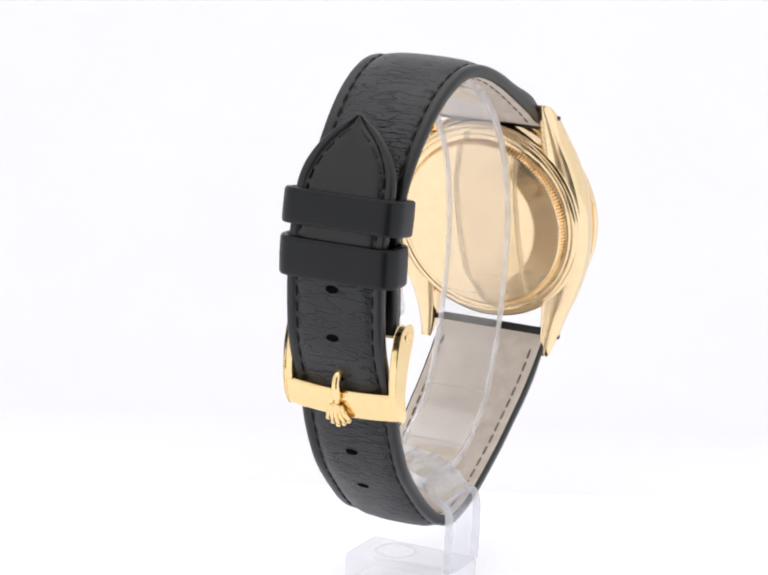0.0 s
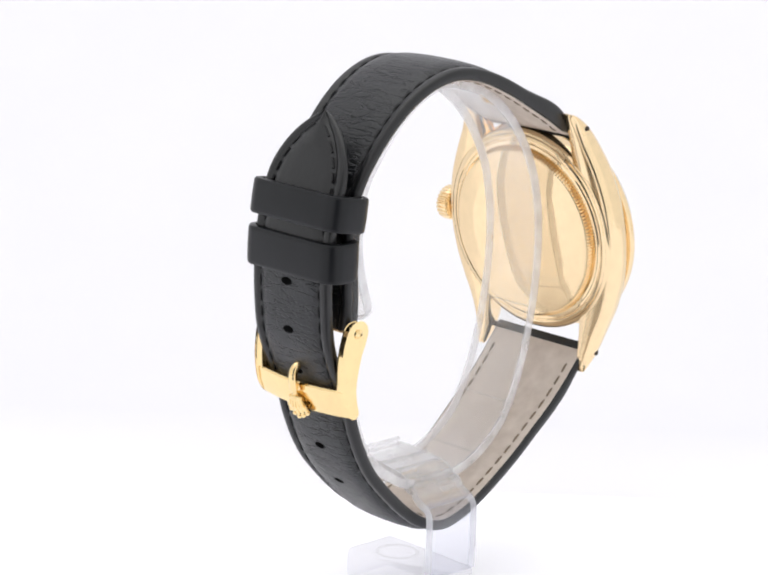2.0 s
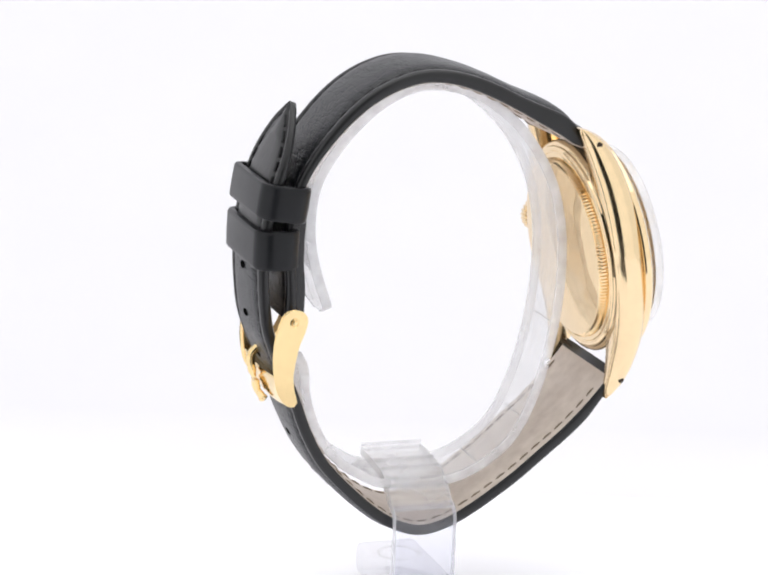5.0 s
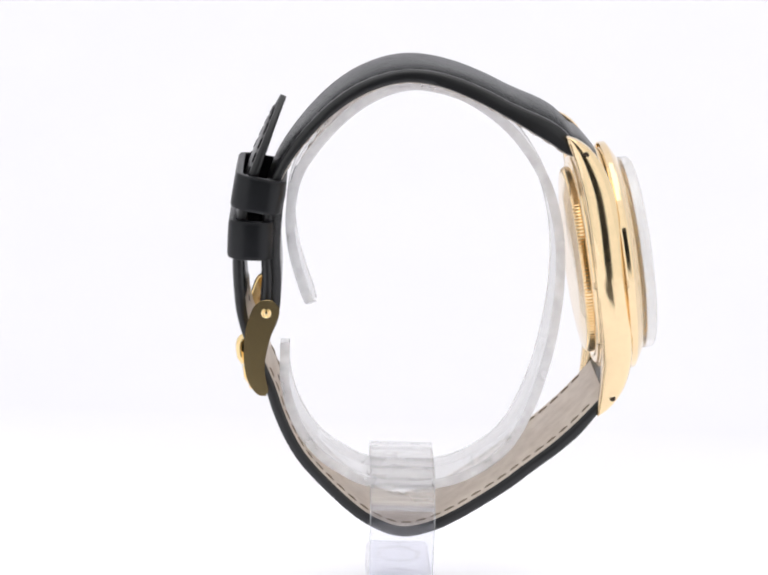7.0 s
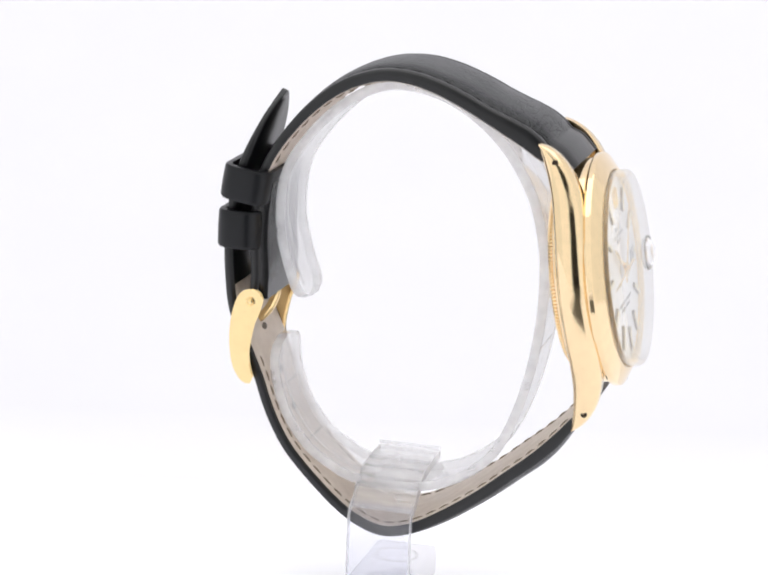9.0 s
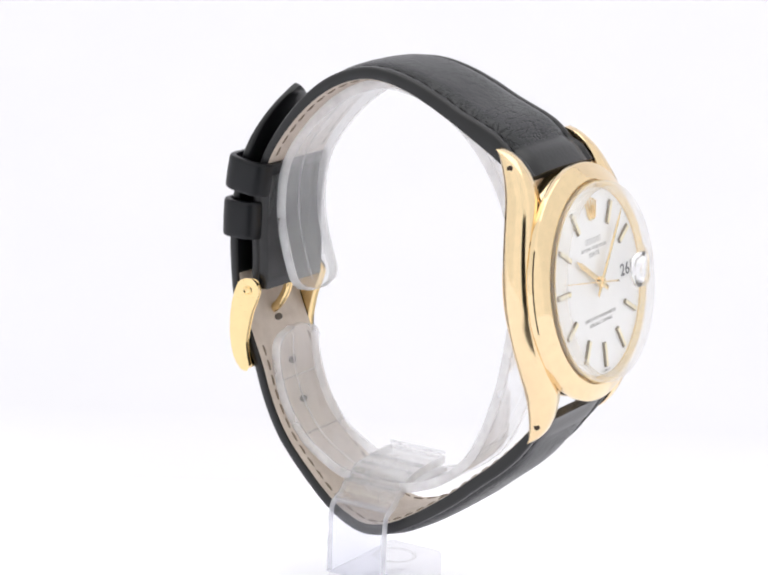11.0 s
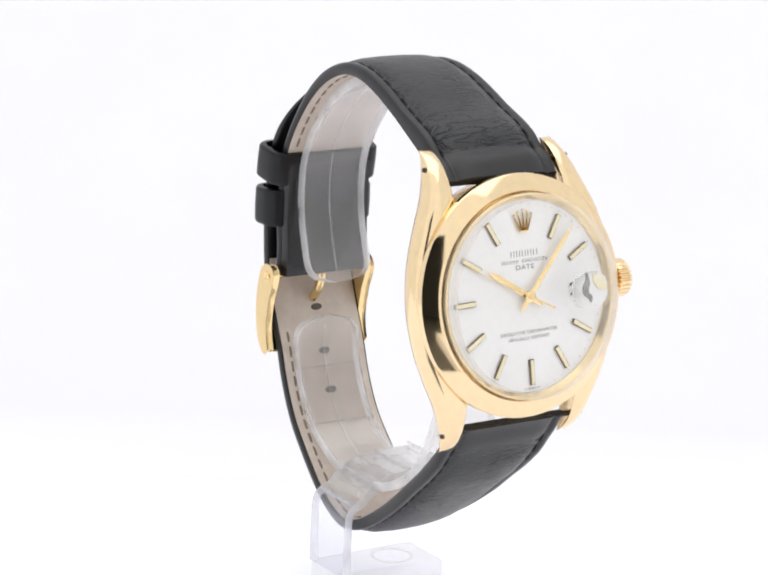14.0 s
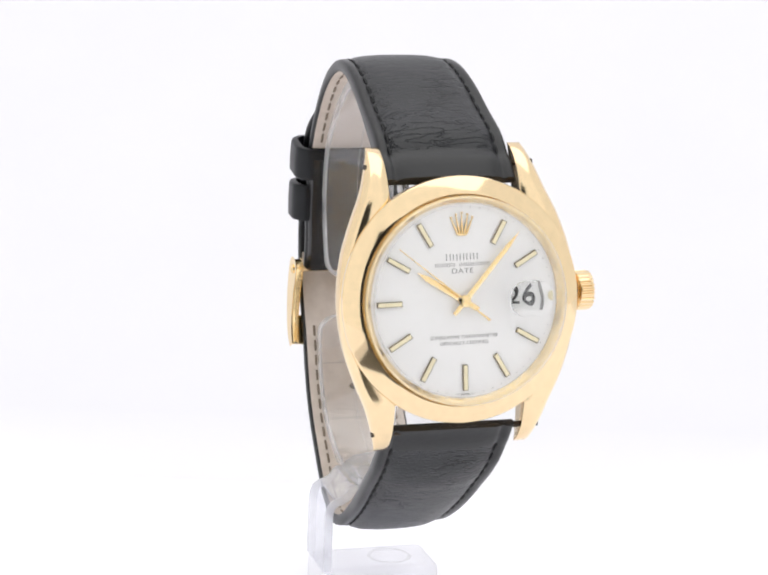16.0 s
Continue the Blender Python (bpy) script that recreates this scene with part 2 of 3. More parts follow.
def lathe(bm, profile, m, seg=128, wave=None):
    """Turns (radius, height) pairs about z. wave(i, k) scales the radius of ring point k on profile point i."""
    rows = []
    for i, (r, z) in enumerate(profile):
        if r < 1e-6:
            rows.append([bm.verts.new(m @ Vector((0, 0, z)))])
            continue
        row = []
        for k in range(seg):
            a = 2 * math.pi * k / seg
            rr = r + (wave(i, k) if wave else 0)
            row.append(bm.verts.new(m @ Vector((rr * math.cos(a), rr * math.sin(a), z))))
        rows.append(row)
    for a, b_ in zip(rows, rows[1:]):
        for k in range(seg):
            j = (k + 1) % seg
            if len(a) == 1 and len(b_) == 1:
                continue
            if len(a) == 1:
                bm.faces.new((a[0], b_[k], b_[j]))
            elif len(b_) == 1:
                bm.faces.new((a[k], a[j], b_[0]))
            else:
                bm.faces.new((a[k], a[j], b_[j], b_[k]))


def spline(pts, step):
    """Even points along a smooth curve through pts."""
    pts = [Vector(p) for p in pts]
    ext = [2 * pts[0] - pts[1]] + pts + [2 * pts[-1] - pts[-2]]
    dense = []
    for i in range(1, len(ext) - 2):
        p0, p1, p2, p3 = ext[i - 1:i + 3]
        for k in range(16):
            t = k / 16
            dense.append(0.5 * (2 * p1 + (p2 - p0) * t + (2 * p0 - 5 * p1 + 4 * p2 - p3) * t * t + (3 * p1 - p0 - 3 * p2 + p3) * t ** 3))
    dense.append(pts[-1])
    cum = [0.0]
    for a, b_ in zip(dense, dense[1:]):
        cum.append(cum[-1] + (b_ - a).length)
    n = max(2, round(cum[-1] / step))
    out, j = [], 0
    for k in range(n + 1):
        d = cum[-1] * k / n
        while j < len(cum) - 2 and cum[j + 1] < d:
            j += 1
        f = (d - cum[j]) / max(1e-9, cum[j + 1] - cum[j])
        out.append(dense[j].lerp(dense[j + 1], min(1, max(0, f))))
    return out, cum[-1]


def interp(x, table):
    if x <= table[0][0]:
        return table[0][1]
    for (a, va), (b_, vb) in zip(table, table[1:]):
        if x <= b_:
            f = (x - a) / (b_ - a)
            f = f * f * (3 - 2 * f)
            return va + (vb - va) * f
    return table[-1][1]


def curve(x, table):
    """A smooth curve through the (x, value) pairs of a table."""
    if x <= table[0][0]:
        return table[0][1]
    n = len(table)
    slope = [(table[min(i + 1, n - 1)][1] - table[max(i - 1, 0)][1]) / (table[min(i + 1, n - 1)][0] - table[max(i - 1, 0)][0]) for i in range(n)]
    if table[0][0] == 0:
        slope[0] = 0.0
    for i in range(n - 1):
        (a, va), (b_, vb) = table[i], table[i + 1]
        if x <= b_:
            h = b_ - a
            f = (x - a) / h
            return va * (1 + 2 * f) * (1 - f) ** 2 + slope[i] * h * f * (1 - f) ** 2 + vb * f * f * (3 - 2 * f) + slope[i + 1] * h * f * f * (f - 1)
    return table[-1][1]


def tube(bm, pts, radius, m, seg=10, flat=1.0, up=Vector((0, 1, 0))):
    loops = []
    for i, p in enumerate(pts):
        p = Vector(p)
        t = (Vector(pts[min(i + 1, len(pts) - 1)]) - Vector(pts[max(i - 1, 0)])).normalized()
        s = t.cross(up)
        s = s.normalized() if s.length > 1e-6 else Vector((1, 0, 0))
        w = s.cross(t)
        r = radius[i] if isinstance(radius, (list, tuple)) else radius
        loops.append([m @ (p + s * (r * flat * math.cos(a)) + w * (r * math.sin(a))) for a in [2 * math.pi * k / seg for k in range(seg)]])
    rings(bm, loops)


# ================= setting =================
def setting():
    bm = bmesh.new()
    # unseen front notch and desk below are added to darken the gold's reflections
    for lo, hi in (((-0.5, TABLE_FRONT, -0.02), (0.5, 0.045, 0.0)), ((-0.5, -0.30, -0.02), (-0.055, TABLE_FRONT, 0.0)), ((0.055, -0.30, -0.02), (0.5, TABLE_FRONT, 0.0))):
        box(bm, lo, hi, Matrix())
    tagged(finish("floor", bm, FLOOR), "white glowing light table with a notch added out of view for dark reflections", "floor", kind="structure")
    bm = bmesh.new()
    box(bm, (-0.9, -1.6, -0.04), (0.9, TABLE_FRONT, -0.022), Matrix())
    tagged(finish("ground", bm, DESK), "dim grey desk added out of view, dark in the gold's reflections", "floor", kind="structure")

    bm = bmesh.new()
    prof = [(0.045, 0.0)]
    for k in range(1, 17):
        a = k / 16 * math.pi / 2
        prof.append((0.045 + 0.33 * math.sin(a), 0.33 * (1 - math.cos(a))))
    prof += [(0.375, 0.80)]
    front = [[Vector((x, y, z)) for y, z in prof] for x in (-0.5, 0.5)]
    back = [[Vector((x, y + 0.006, z - 0.006)) for y, z in prof] for x in (-0.5, 0.5)]
    loops = [front[0] + back[0][::-1], front[1] + back[1][::-1]]
    rings(bm, loops)
    tagged(finish("backdrop", bm, SWEEP), "seamless white backlit sweep behind the turntable, extra glow painted at its foot", "backdrop", kind="structure")

    for name, x in (("wall_left", -0.5), ("wall_right", 0.5)):
        bm = bmesh.new()
        box(bm, (x - 0.004, -0.30, 0.0), (x + 0.004, 0.37, 0.80), Matrix())
        tagged(finish(name, bm, SIDE_DIFF), "white diffusing side wall of the photo tent", "wall", kind="structure")
    bm = bmesh.new()
    box(bm, (-0.5, -0.30, 0.80), (0.5, 0.37, 0.806), Matrix())
    tagged(finish("ceiling", bm, TOP_DIFF), "bright white diffuser over the photo tent", "ceiling", kind="structure")

    # front wall of the tent with its opening, and the room behind the camera
    bm = bmesh.new()
    ox, z1 = 0.085, 0.30
    for lo, hi in (((-0.5, -0.306, 0.0), (-ox, -0.30, 0.80)), ((ox, -0.306, 0.0), (0.5, -0.30, 0.80)),
                   ((-ox, -0.306, z1), (ox, -0.30, 0.80))):
        box(bm, lo, hi, Matrix())
    tagged(finish("wall_front", bm, FRONT_DIFF), "white front flap of the photo tent with an opening", "wall", kind="structure")
    bm = bmesh.new()
    for lo, hi in (((-0.9, -1.62, -0.02), (0.9, -1.6, 1.2)), ((-0.92, -1.6, -0.02), (-0.9, 0.4, 1.2)), ((0.9, -1.6, -0.02), (0.92, 0.4, 1.2)),
                   ((-0.9, -1.6, 1.2), (0.9, 0.4, 1.22)), ((-0.9, 0.4, -0.02), (0.9, 0.42, 1.2))):
        box(bm, lo, hi, Matrix())
    tagged(finish("wall_room", bm, DARK), "dim grey walls of the room round the tent", "wall", kind="structure")


# ================= the watch =================
def flank_profile(y):
    """Half-width, front height and back height of the case flank at y."""
    ay = abs(y)
    xo = curve(ay, [(0, 17.15), (6, 16.5), (11, 14.95), (15, 13.3), (18.5, 12.2), (21.2, 11.35)])
    zt = curve(ay, [(0, -2.8), (8, -2.84), (13, -3.15), (16.5, -4.1), (19.0, -5.5), (20.6, -7.2), (21.2, -8.5)])
    zb = curve(ay, [(0, -7.25), (12, -7.3), (17, -7.9), (21.2, -8.95)])
    return xo, zt + 0.2, zb + 0.25


def build_case(watch):
    bm = bmesh.new()
    # middle of the case
    lathe(bm, [(9, -7.2), (15.6, -7.25), (16.3, -7.0), (16.5, -6.6), (16.5, -3.3), (16.2, -2.9), (14.0, -2.9)], CASE, 128)
    # the two flanks, each from lug tip to lug tip
    for sx in (-1, 1):
        loops = []
        n = 72
        for k in range(n + 1):
            s = -1 + 2 * k / n
            y = 21.2 * math.copysign(1 - (1 - abs(s)) ** 1.25, s)
            xo, zt, zb = flank_profile(y)
            xo += curve(abs(y), [(0, 0.45), (10, 0.4), (16, 0.2), (21.2, 0.0)]) if sx > 0 else 0.0
            xi = 9.55
            h = zt - zb
            w = xo - xi
            g = min(1, w / 2)
            sec = [(xi, zb + 0.25 * min(1, h)), (xi + 0.25, zb)]
            sec += [(xo - a * g, zb + f * h) for a, f in ((1.0, 0.0), (0.7, 0.05), (0.33, 0.17), (0.11, 0.29), (0.02, 0.40), (0.0, 0.52), (0.03, 0.63), (0.12, 0.74), (0.35, 0.86), (0.72, 0.95), (1.05, 1.0))]
            sec += [(xi + 0.3, zt), (xi, zt - 0.2 * min(1, h))]
            loops.append([CASE @ Vector((sx * x, y, z)) for x, z in sec])
        rings(bm, loops)
    case = part("case", bm, GOLD_CASE, watch, "polished yellow gold case with tapering lugs", 48)

    # lug bars: drilled through the lugs, dark colour painting the holes' shade
    for sy in (1, -1):
        bm = bmesh.new()
        tube(bm, [(-12.26, sy * 18.5, -6.2), (-9, sy * 18.5, -6.2), (9, sy * 18.5, -6.2), (12.31, sy * 18.5, -6.2)], 0.45, CASE, 16, up=Vector((0, 0, 1)))
        part("lug_bar", bm, LUG_SHADE, case, "strap bar whose dark flush ends stand in for the shaded lug holes")

    # bezel
    bm = bmesh.new()
    lathe(bm, [(14.0, -2.8), (16.75, -2.9), (17.05, -2.8), (17.16, -2.55), (17.16, -1.95), (17.08, -1.76), (16.9, -1.62), (15.2, -0.66), (14.98, -0.55), (14.75, -0.46), (14.55, -0.5),
               (14.5, -0.7), (14.5, -1.9), (13.9, -2.2)], CASE, 160)
    part("bezel", bm, GOLD, watch, "smooth bevelled gold bezel", 22)

    # inner ring between dial and crystal
    bm = bmesh.new()
    lathe(bm, [(14.45, 0.1), (14.1, 0.1), (13.5, -0.5), (13.5, -1.0), (14.45, -1.0)], CASE, 128)
    part("rehaut", bm, GOLD_HAND, watch, "gold ring round the dial edge")

    # caseback
    bm = bmesh.new()
    lathe(bm, [(15.8, -7.2), (15.7, -7.45), (15.4, -7.6), (15.1, -7.62), (14.95, -7.52), (14.8, -7.52), (14.65, -7.66), (14.3, -7.72), (12, -7.7)], CASE, 128)
    back = part("caseback", bm, GOLD, watch, "polished gold screw-down caseback", 30)
    bm = bmesh.new()
    lathe(bm, [(13.9, -7.6), (13.95, -7.74), (13.85, -8.35), (13.52, -8.7), (13.28, -8.75)], CASE, 640,
          wave=lambda i, k: (0.12 if k % 4 in (0, 1) else -0.24) if i in (1, 2) else (0.06 if k % 4 in (0, 1) else -0.12) if i == 3 else 0)
    part("fluted_ring", bm, GOLD, back, "fine fluted ring", 20)
    bm = bmesh.new()
    lathe(bm, [(13.35, -8.6), (13.28, -8.76), (13.0, -8.80), (12.2, -8.89), (11.0, -9.03), (10.2, -9.125), (9.8, -9.165), (9.5, -9.185), (9.2, -9.195), (8.5, -9.205), (6, -9.22), (3, -9.23), (0, -9.235)], CASE, 128)
    part("back_plate", bm, GOLD_BACK, back, "mirror polished gold centre")

    # crown
    bm = bmesh.new()
    m = CASE @ Matrix.Translation((16.2, 0.15, -4.6)) @ Matrix.Rotation(radians(90), 4, "Y")
    lathe(bm, [(1.5, 0), (1.5, 1.3), (2.2, 1.4), (2.65, 1.6), (2.75, 1.9), (2.75, 3.3), (2.6, 3.65), (2.0, 3.85), (0, 3.95)], m, 96,
          wave=lambda i, k: (-0.2 if k % 4 in (0, 1) else 0.06) if 2 < i < 7 else 0)
    part("crown", bm, GOLD, watch, "fluted gold winding crown", 30)
    return case


def text_mesh(name, body_text, size, m, mat, parent, depth=0.02, width=1.0, label="", bold=0.0):
    cu = bpy.data.curves.new(name, "FONT")
    cu.body, cu.size, cu.align_x, cu.align_y, cu.extrude = body_text, size, "CENTER", "CENTER", depth
    cu.space_character = 1.12
    cu.offset = bold
    tmp = bpy.data.objects.new(name, cu)
    scene.collection.objects.link(tmp)
    me = bpy.data.meshes.new_from_object(tmp.evaluated_get(bpy.context.evaluated_depsgraph_get()))
    bpy.data.objects.remove(tmp)
    me.name = name
    me.transform(m @ Matrix.Diagonal((width, 1, 1, 1)))
    me.materials.clear()
    me.materials.append(mat)
    ob = new(name, me)
    ob.parent = parent
    if label:
        tagged(ob, label=label)
    return ob


DIAL_Z = -0.6
FACE = CASE @ Matrix.Translation((-0.22, 0, 0))


def build_dial(watch):
    bm = bmesh.new()
    lathe(bm, [(0, DIAL_Z), (5, DIAL_Z), (10, DIAL_Z), (13.3, DIAL_Z), (13.9, DIAL_Z - 0.12), (13.9, DIAL_Z - 0.5), (0, DIAL_Z - 0.5)], FACE, 128)
    dial = part("dial", bm, DIAL, watch, "silver dial with applied gold markers", 20)

    def face(x, y, z=0.0, turn=0.0):
        return FACE @ Matrix.Translation((x, y, DIAL_Z + z)) @ Matrix.Rotation(radians(turn), 4, "Z")

    for k in range(12):
        if k in (0, 3):
            continue
        a = math.radians(30 * k)
        m = FACE @ Matrix.Translation((0, 0, DIAL_Z)) @ Matrix.Rotation(-a, 4, "Z")
        bm = bmesh.new()
        # dark base shows as a thin outline round the pale face
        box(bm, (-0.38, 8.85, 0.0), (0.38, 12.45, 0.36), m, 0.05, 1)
        mark = part("hour_marker", bm, MARKER_DARK, dial, "dark-edged gold baton marker")
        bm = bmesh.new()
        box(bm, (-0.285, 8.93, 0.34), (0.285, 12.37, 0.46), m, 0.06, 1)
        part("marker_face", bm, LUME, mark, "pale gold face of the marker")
    # minute dots
    bm = bmesh.new()
    for k in range(60):
        a = math.radians(6 * k)
        lathe(bm, [(0.06, 0.0), (0.06, 0.03), (0, 0.035)], face(12.95 * math.sin(a), 12.95 * math.cos(a)), 6)
    tagged(part("minute_dots", bm, INK, dial, "tiny dark minute dots"), kind="stuff")

    # applied ornament at twelve: a fan of five prongs on a curved foot
    bm = bmesh.new()
    crest = face(0, 8.95) @ Matrix.Scale(0.87, 4)
    for k, (top, h) in enumerate(((-1.75, 2.6), (-0.95, 3.05), (0.0, 3.3), (0.95, 3.05), (1.75, 2.6))):
        x0 = top * 0.42
        tube(bm, [(x0, 0.35, 0.15), ((x0 + top) / 2, 0.35 + h * 0.45, 0.2), (top, 0.3 + h * 0.92, 0.2)], [0.36, 0.24, 0.12], crest, 8, 0.6, Vector((0, 0, 1)))
        bmesh.ops.create_uvsphere(bm, u_segments=8, v_segments=6, radius=0.2, matrix=crest @ Matrix.Translation((top, 0.3 + h, 0.2)))
    tube(bm, [(-0.85, 0.38, 0.15), (-0.4, 0.2, 0.15), (0.4, 0.2, 0.15), (0.85, 0.38, 0.15)], 0.22, crest, 8, 1, Vector((0, 0, 1)))
    part("ornament", bm, GOLD_HAND, dial, "applied gold five-pronged ornament at twelve")

    # two lines of maker's lettering as plain bars, then the words
    bm = bmesh.new()
    for k in range(5):
        x = (k - 2) * 0.98
        box(bm, (x - 0.36, 5.62, 0), (x - 0.24, 6.5, 0.02), face(0, 0))
        box(bm, (x + 0.16, 5.62, 0), (x + 0.28, 6.5, 0.02), face(0, 0))
    part("lettering", bm, INK, dial, "dark bars in place of the maker's lettering")
    bm = bmesh.new()
    for k in range(16):
        if k == 6:
            continue
        x = (k - 7.5) * 0.5
        box(bm, (x - 0.17, 4.75, 0), (x - 0.09, 5.25, 0.02), face(0, 0))
        box(bm, (x + 0.07, 4.75, 0), (x + 0.15, 5.25, 0.02), face(0, 0))
    part("lettering", bm, INK, dial, "thin dark bars of a second line of lettering")
    text_mesh("dial_text", "DATE", 0.95, face(0, 4.1, 0.02), INK, dial, width=1.25, label="the word DATE in dark print")
    text_mesh("dial_text", "SUPERLATIVE CHRONOMETER", 0.66, face(0, -5.0, 0.02), INK, dial, width=1.0, label="small dark print in a line")
    text_mesh("dial_text", "OFFICIALLY CERTIFIED", 0.66, face(0, -5.85, 0.02), INK, dial, width=0.95, label="small dark print in a line")
    text_mesh("dial_text", "T SWISS T", 0.45, face(0, -13.0, 0.02), INK, dial, width=1.1, label="tiny dark print at the foot of the dial")

    # date window
    bm = bmesh.new()
    box(bm, (7.35, -1.15, 0.0), (10.9, 1.15, 0.03), FACE @ Matrix.Translation((0, 0, DIAL_Z)))
    win = part("date_window", bm, DATE_WHITE, dial, "white date window under the magnifier")
    # grey bar stands in for the shading on the window's right side
    bm = bmesh.new()
    box(bm, (10.9, -1.2, 0.0), (11.2, 1.2, 0.06), FACE @ Matrix.Translation((0, 0, DIAL_Z)))
    part("window_shade", bm, INK, win, "thin grey bar painting the shading at the date window's right")
    bm = bmesh.new()
    lathe(bm, [(0.55, 0.0), (0.55, 0.1), (0.4, 0.13), (0, 0.14)], face(12.2, 0), 20)
    part("lume_dot", bm, LUME, dial, "small pale gold dot beside the date")
    text_mesh("date_number", "26", 2.5, face(8.95, 0.0, 0.06), INK_DARK, win, width=1.1, label="black number 26", bold=0.03)

    # hands
    def hand(name, length, tail, w0, z, angle, mat, label):
        m = FACE @ Matrix.Translation((0, 0, DIAL_Z + z)) @ Matrix.Rotation(radians(-angle), 4, "Z")
        bm = bmesh.new()
        pts = [(-w0 * 0.75, -tail), (w0 * 0.75, -tail), (w0, 0), (w0 * 0.9, length * 0.8), (0, length), (-w0 * 0.9, length * 0.8), (-w0, 0)]
        mid = [m @ Vector((0, y, 0.16)) for y in (-tail, 0, length * 0.8, length)]
        lo = [bm.verts.new(m @ Vector((x, y, 0))) for x, y in pts]
        hi = [bm.verts.new(m @ Vector((x, y, 0.1))) for x, y in pts]
        for i in range(len(pts)):
            j = (i + 1) % len(pts)
            bm.faces.new((lo[i], lo[j], hi[j], hi[i]))
        bm.faces.new(lo)
        c = [bm.verts.new(p) for p in mid]
        bm.faces.new((hi[0], hi[1], c[0]))
        bm.faces.new((hi[1], hi[2], c[1], c[0]))
        bm.faces.new((hi[2], hi[3], c[2], c[1]))
        bm.faces.new((hi[3], hi[4], c[2]))
        bm.faces.new((hi[4], hi[5], c[2]))
        bm.faces.new((hi[5], hi[6], c[1], c[2]))
        bm.faces.new((hi[6], hi[0], c[0], c[1]))
        return part(name, bm, mat, watch, label, 10)

    hand("hour_hand", 7.9, 2.4, 0.42, 0.55, 302.0, GOLD_HAND, "gold baton hour hand near ten")
    hand("minute_hand", 12.3, 2.4, 0.36, 0.80, 41.5, GOLD_HAND, "gold baton minute hand")
    bm = bmesh.new()
    lathe(bm, [(0.85, 0.5), (0.85, 1.0), (0.6, 1.1), (0.35, 1.12), (0.35, 1.3), (0, 1.32)], FACE @ Matrix.Translation((0, 0, DIAL_Z)), 24)
    part("hand_pinion", bm, GOLD_HAND, watch)

    # running seconds hand: built round its own pivot, keyed below
    bm = bmesh.new()
    tube(bm, [(0, -4.4 * MM, 0), (0, -2.2 * MM, 0), (0, 0, 0), (0, 6 * MM, 0), (0, 12.0 * MM, 0)], [0.30 * MM, 0.2 * MM, 0.2 * MM, 0.16 * MM, 0.10 * MM], Matrix(), 6, 0.6, Vector((0, 0, 1)))
    return part("seconds_hand", bm, GOLD_HAND, watch, "thin gold running seconds hand")


def build_crystal(watch):
    bm = bmesh.new()
    lathe(bm, [(13.6, 1.70), (12, 1.76), (8, 1.9), (4, 1.98), (0, 2.0)], CASE, 128)
    cr = part("crystal", bm, PANE, watch, "clear raised acrylic crystal", 30)
    bm = bmesh.new()
    lathe(bm, [(13.6, -0.6), (14.4, -0.6), (14.42, 1.0), (14.34, 1.32), (14.1, 1.56), (13.6, 1.70), (13.35, 1.2), (13.3, -0.3), (13.6, -0.6)], CASE, 128)
    rim = part("crystal_rim", bm, RIM, cr, "bevelled clear edge of the crystal, whitened in place of its highlight", 30)
    rim.visible_shadow = False
    bm = bmesh.new()
    loops = []
    for f in (1.0, 0.985, 0.93, 0.8, 0.6, 0.4, 0.2, 0.05):
        h = 0.85 * (1 - f * f) + 0.30 * (1 if f < 1 else 0.0)
        row = []
        for k in range(48):
            a = 2 * math.pi * k / 48
            ca, sa = math.cos(a), math.sin(a)
            x = 3.1 * f * math.copysign(abs(ca) ** 0.72, ca)
            y = 2.5 * f * math.copysign(abs(sa) ** 0.72, sa)
            base = 2.0 - 0.0016 * ((x + 8.9) ** 2 + y * y)
            row.append(CASE @ Vector((x + 8.9, y, base + 0.012 + h)))
        loops.append(row)
    rings(bm, loops)
    lens = part("magnifier", bm, CRYSTAL, cr, "oval date magnifier on the crystal", 50)
    lens.visible_shadow = False


# strap paths in the loop plane: x ahead, z up, at the lining side
UPPER = [(26.3, 14.8), (25.6, 15.35), (24.3, 16.0), (22.3, 16.7), (19.97, 18.15), (16.35, 20.15), (12.74, 22.1), (9.13, 23.85), (5.54, 25.25), (1.97, 26.1), (-1.58, 26.13), (-5.09, 25.15), (-8.59, 23.3),
         (-12.08, 20.45), (-15.4, 16.7), (-17.9, 12.9), (-19.3, 9.2), (-19.8, 5.0), (-19.9, 0.5), (-19.6, -4.0), (-19.7, -8.2)]
LOWER = [(30.9, -18.3), (30.1, -19.3), (28.6, -21.2), (25.9, -24.3), (22.7, -27.5), (19.2, -30.5), (15.7, -33.5), (12.1, -36.2), (8.5, -38.6), (4.9, -40.5), (1.0, -41.4), (-2.8, -40.3), (-6.1, -38.2),
         (-9.8, -34.9), (-13.4, -31.1), (-15.6, -27.7), (-17.3, -24.0), (-18.6, -20.3), (-20.2, -16.6), (-21.9, -12.8), (-23.0, -9.5), (-23.5, -6.0), (-23.8, -1.7), (-23.7, 3.0), (-23.0, 8.0), (-21.7, 12.6), (-20.6, 16.0),
         (-19.5, 19.2), (-18.3, 22.2)]


def drift(x):
    """Sideways set of the strap, which grows towards the buckle."""
    return -0.35 * min(1.0, max(0.0, (12 - x) / 30))


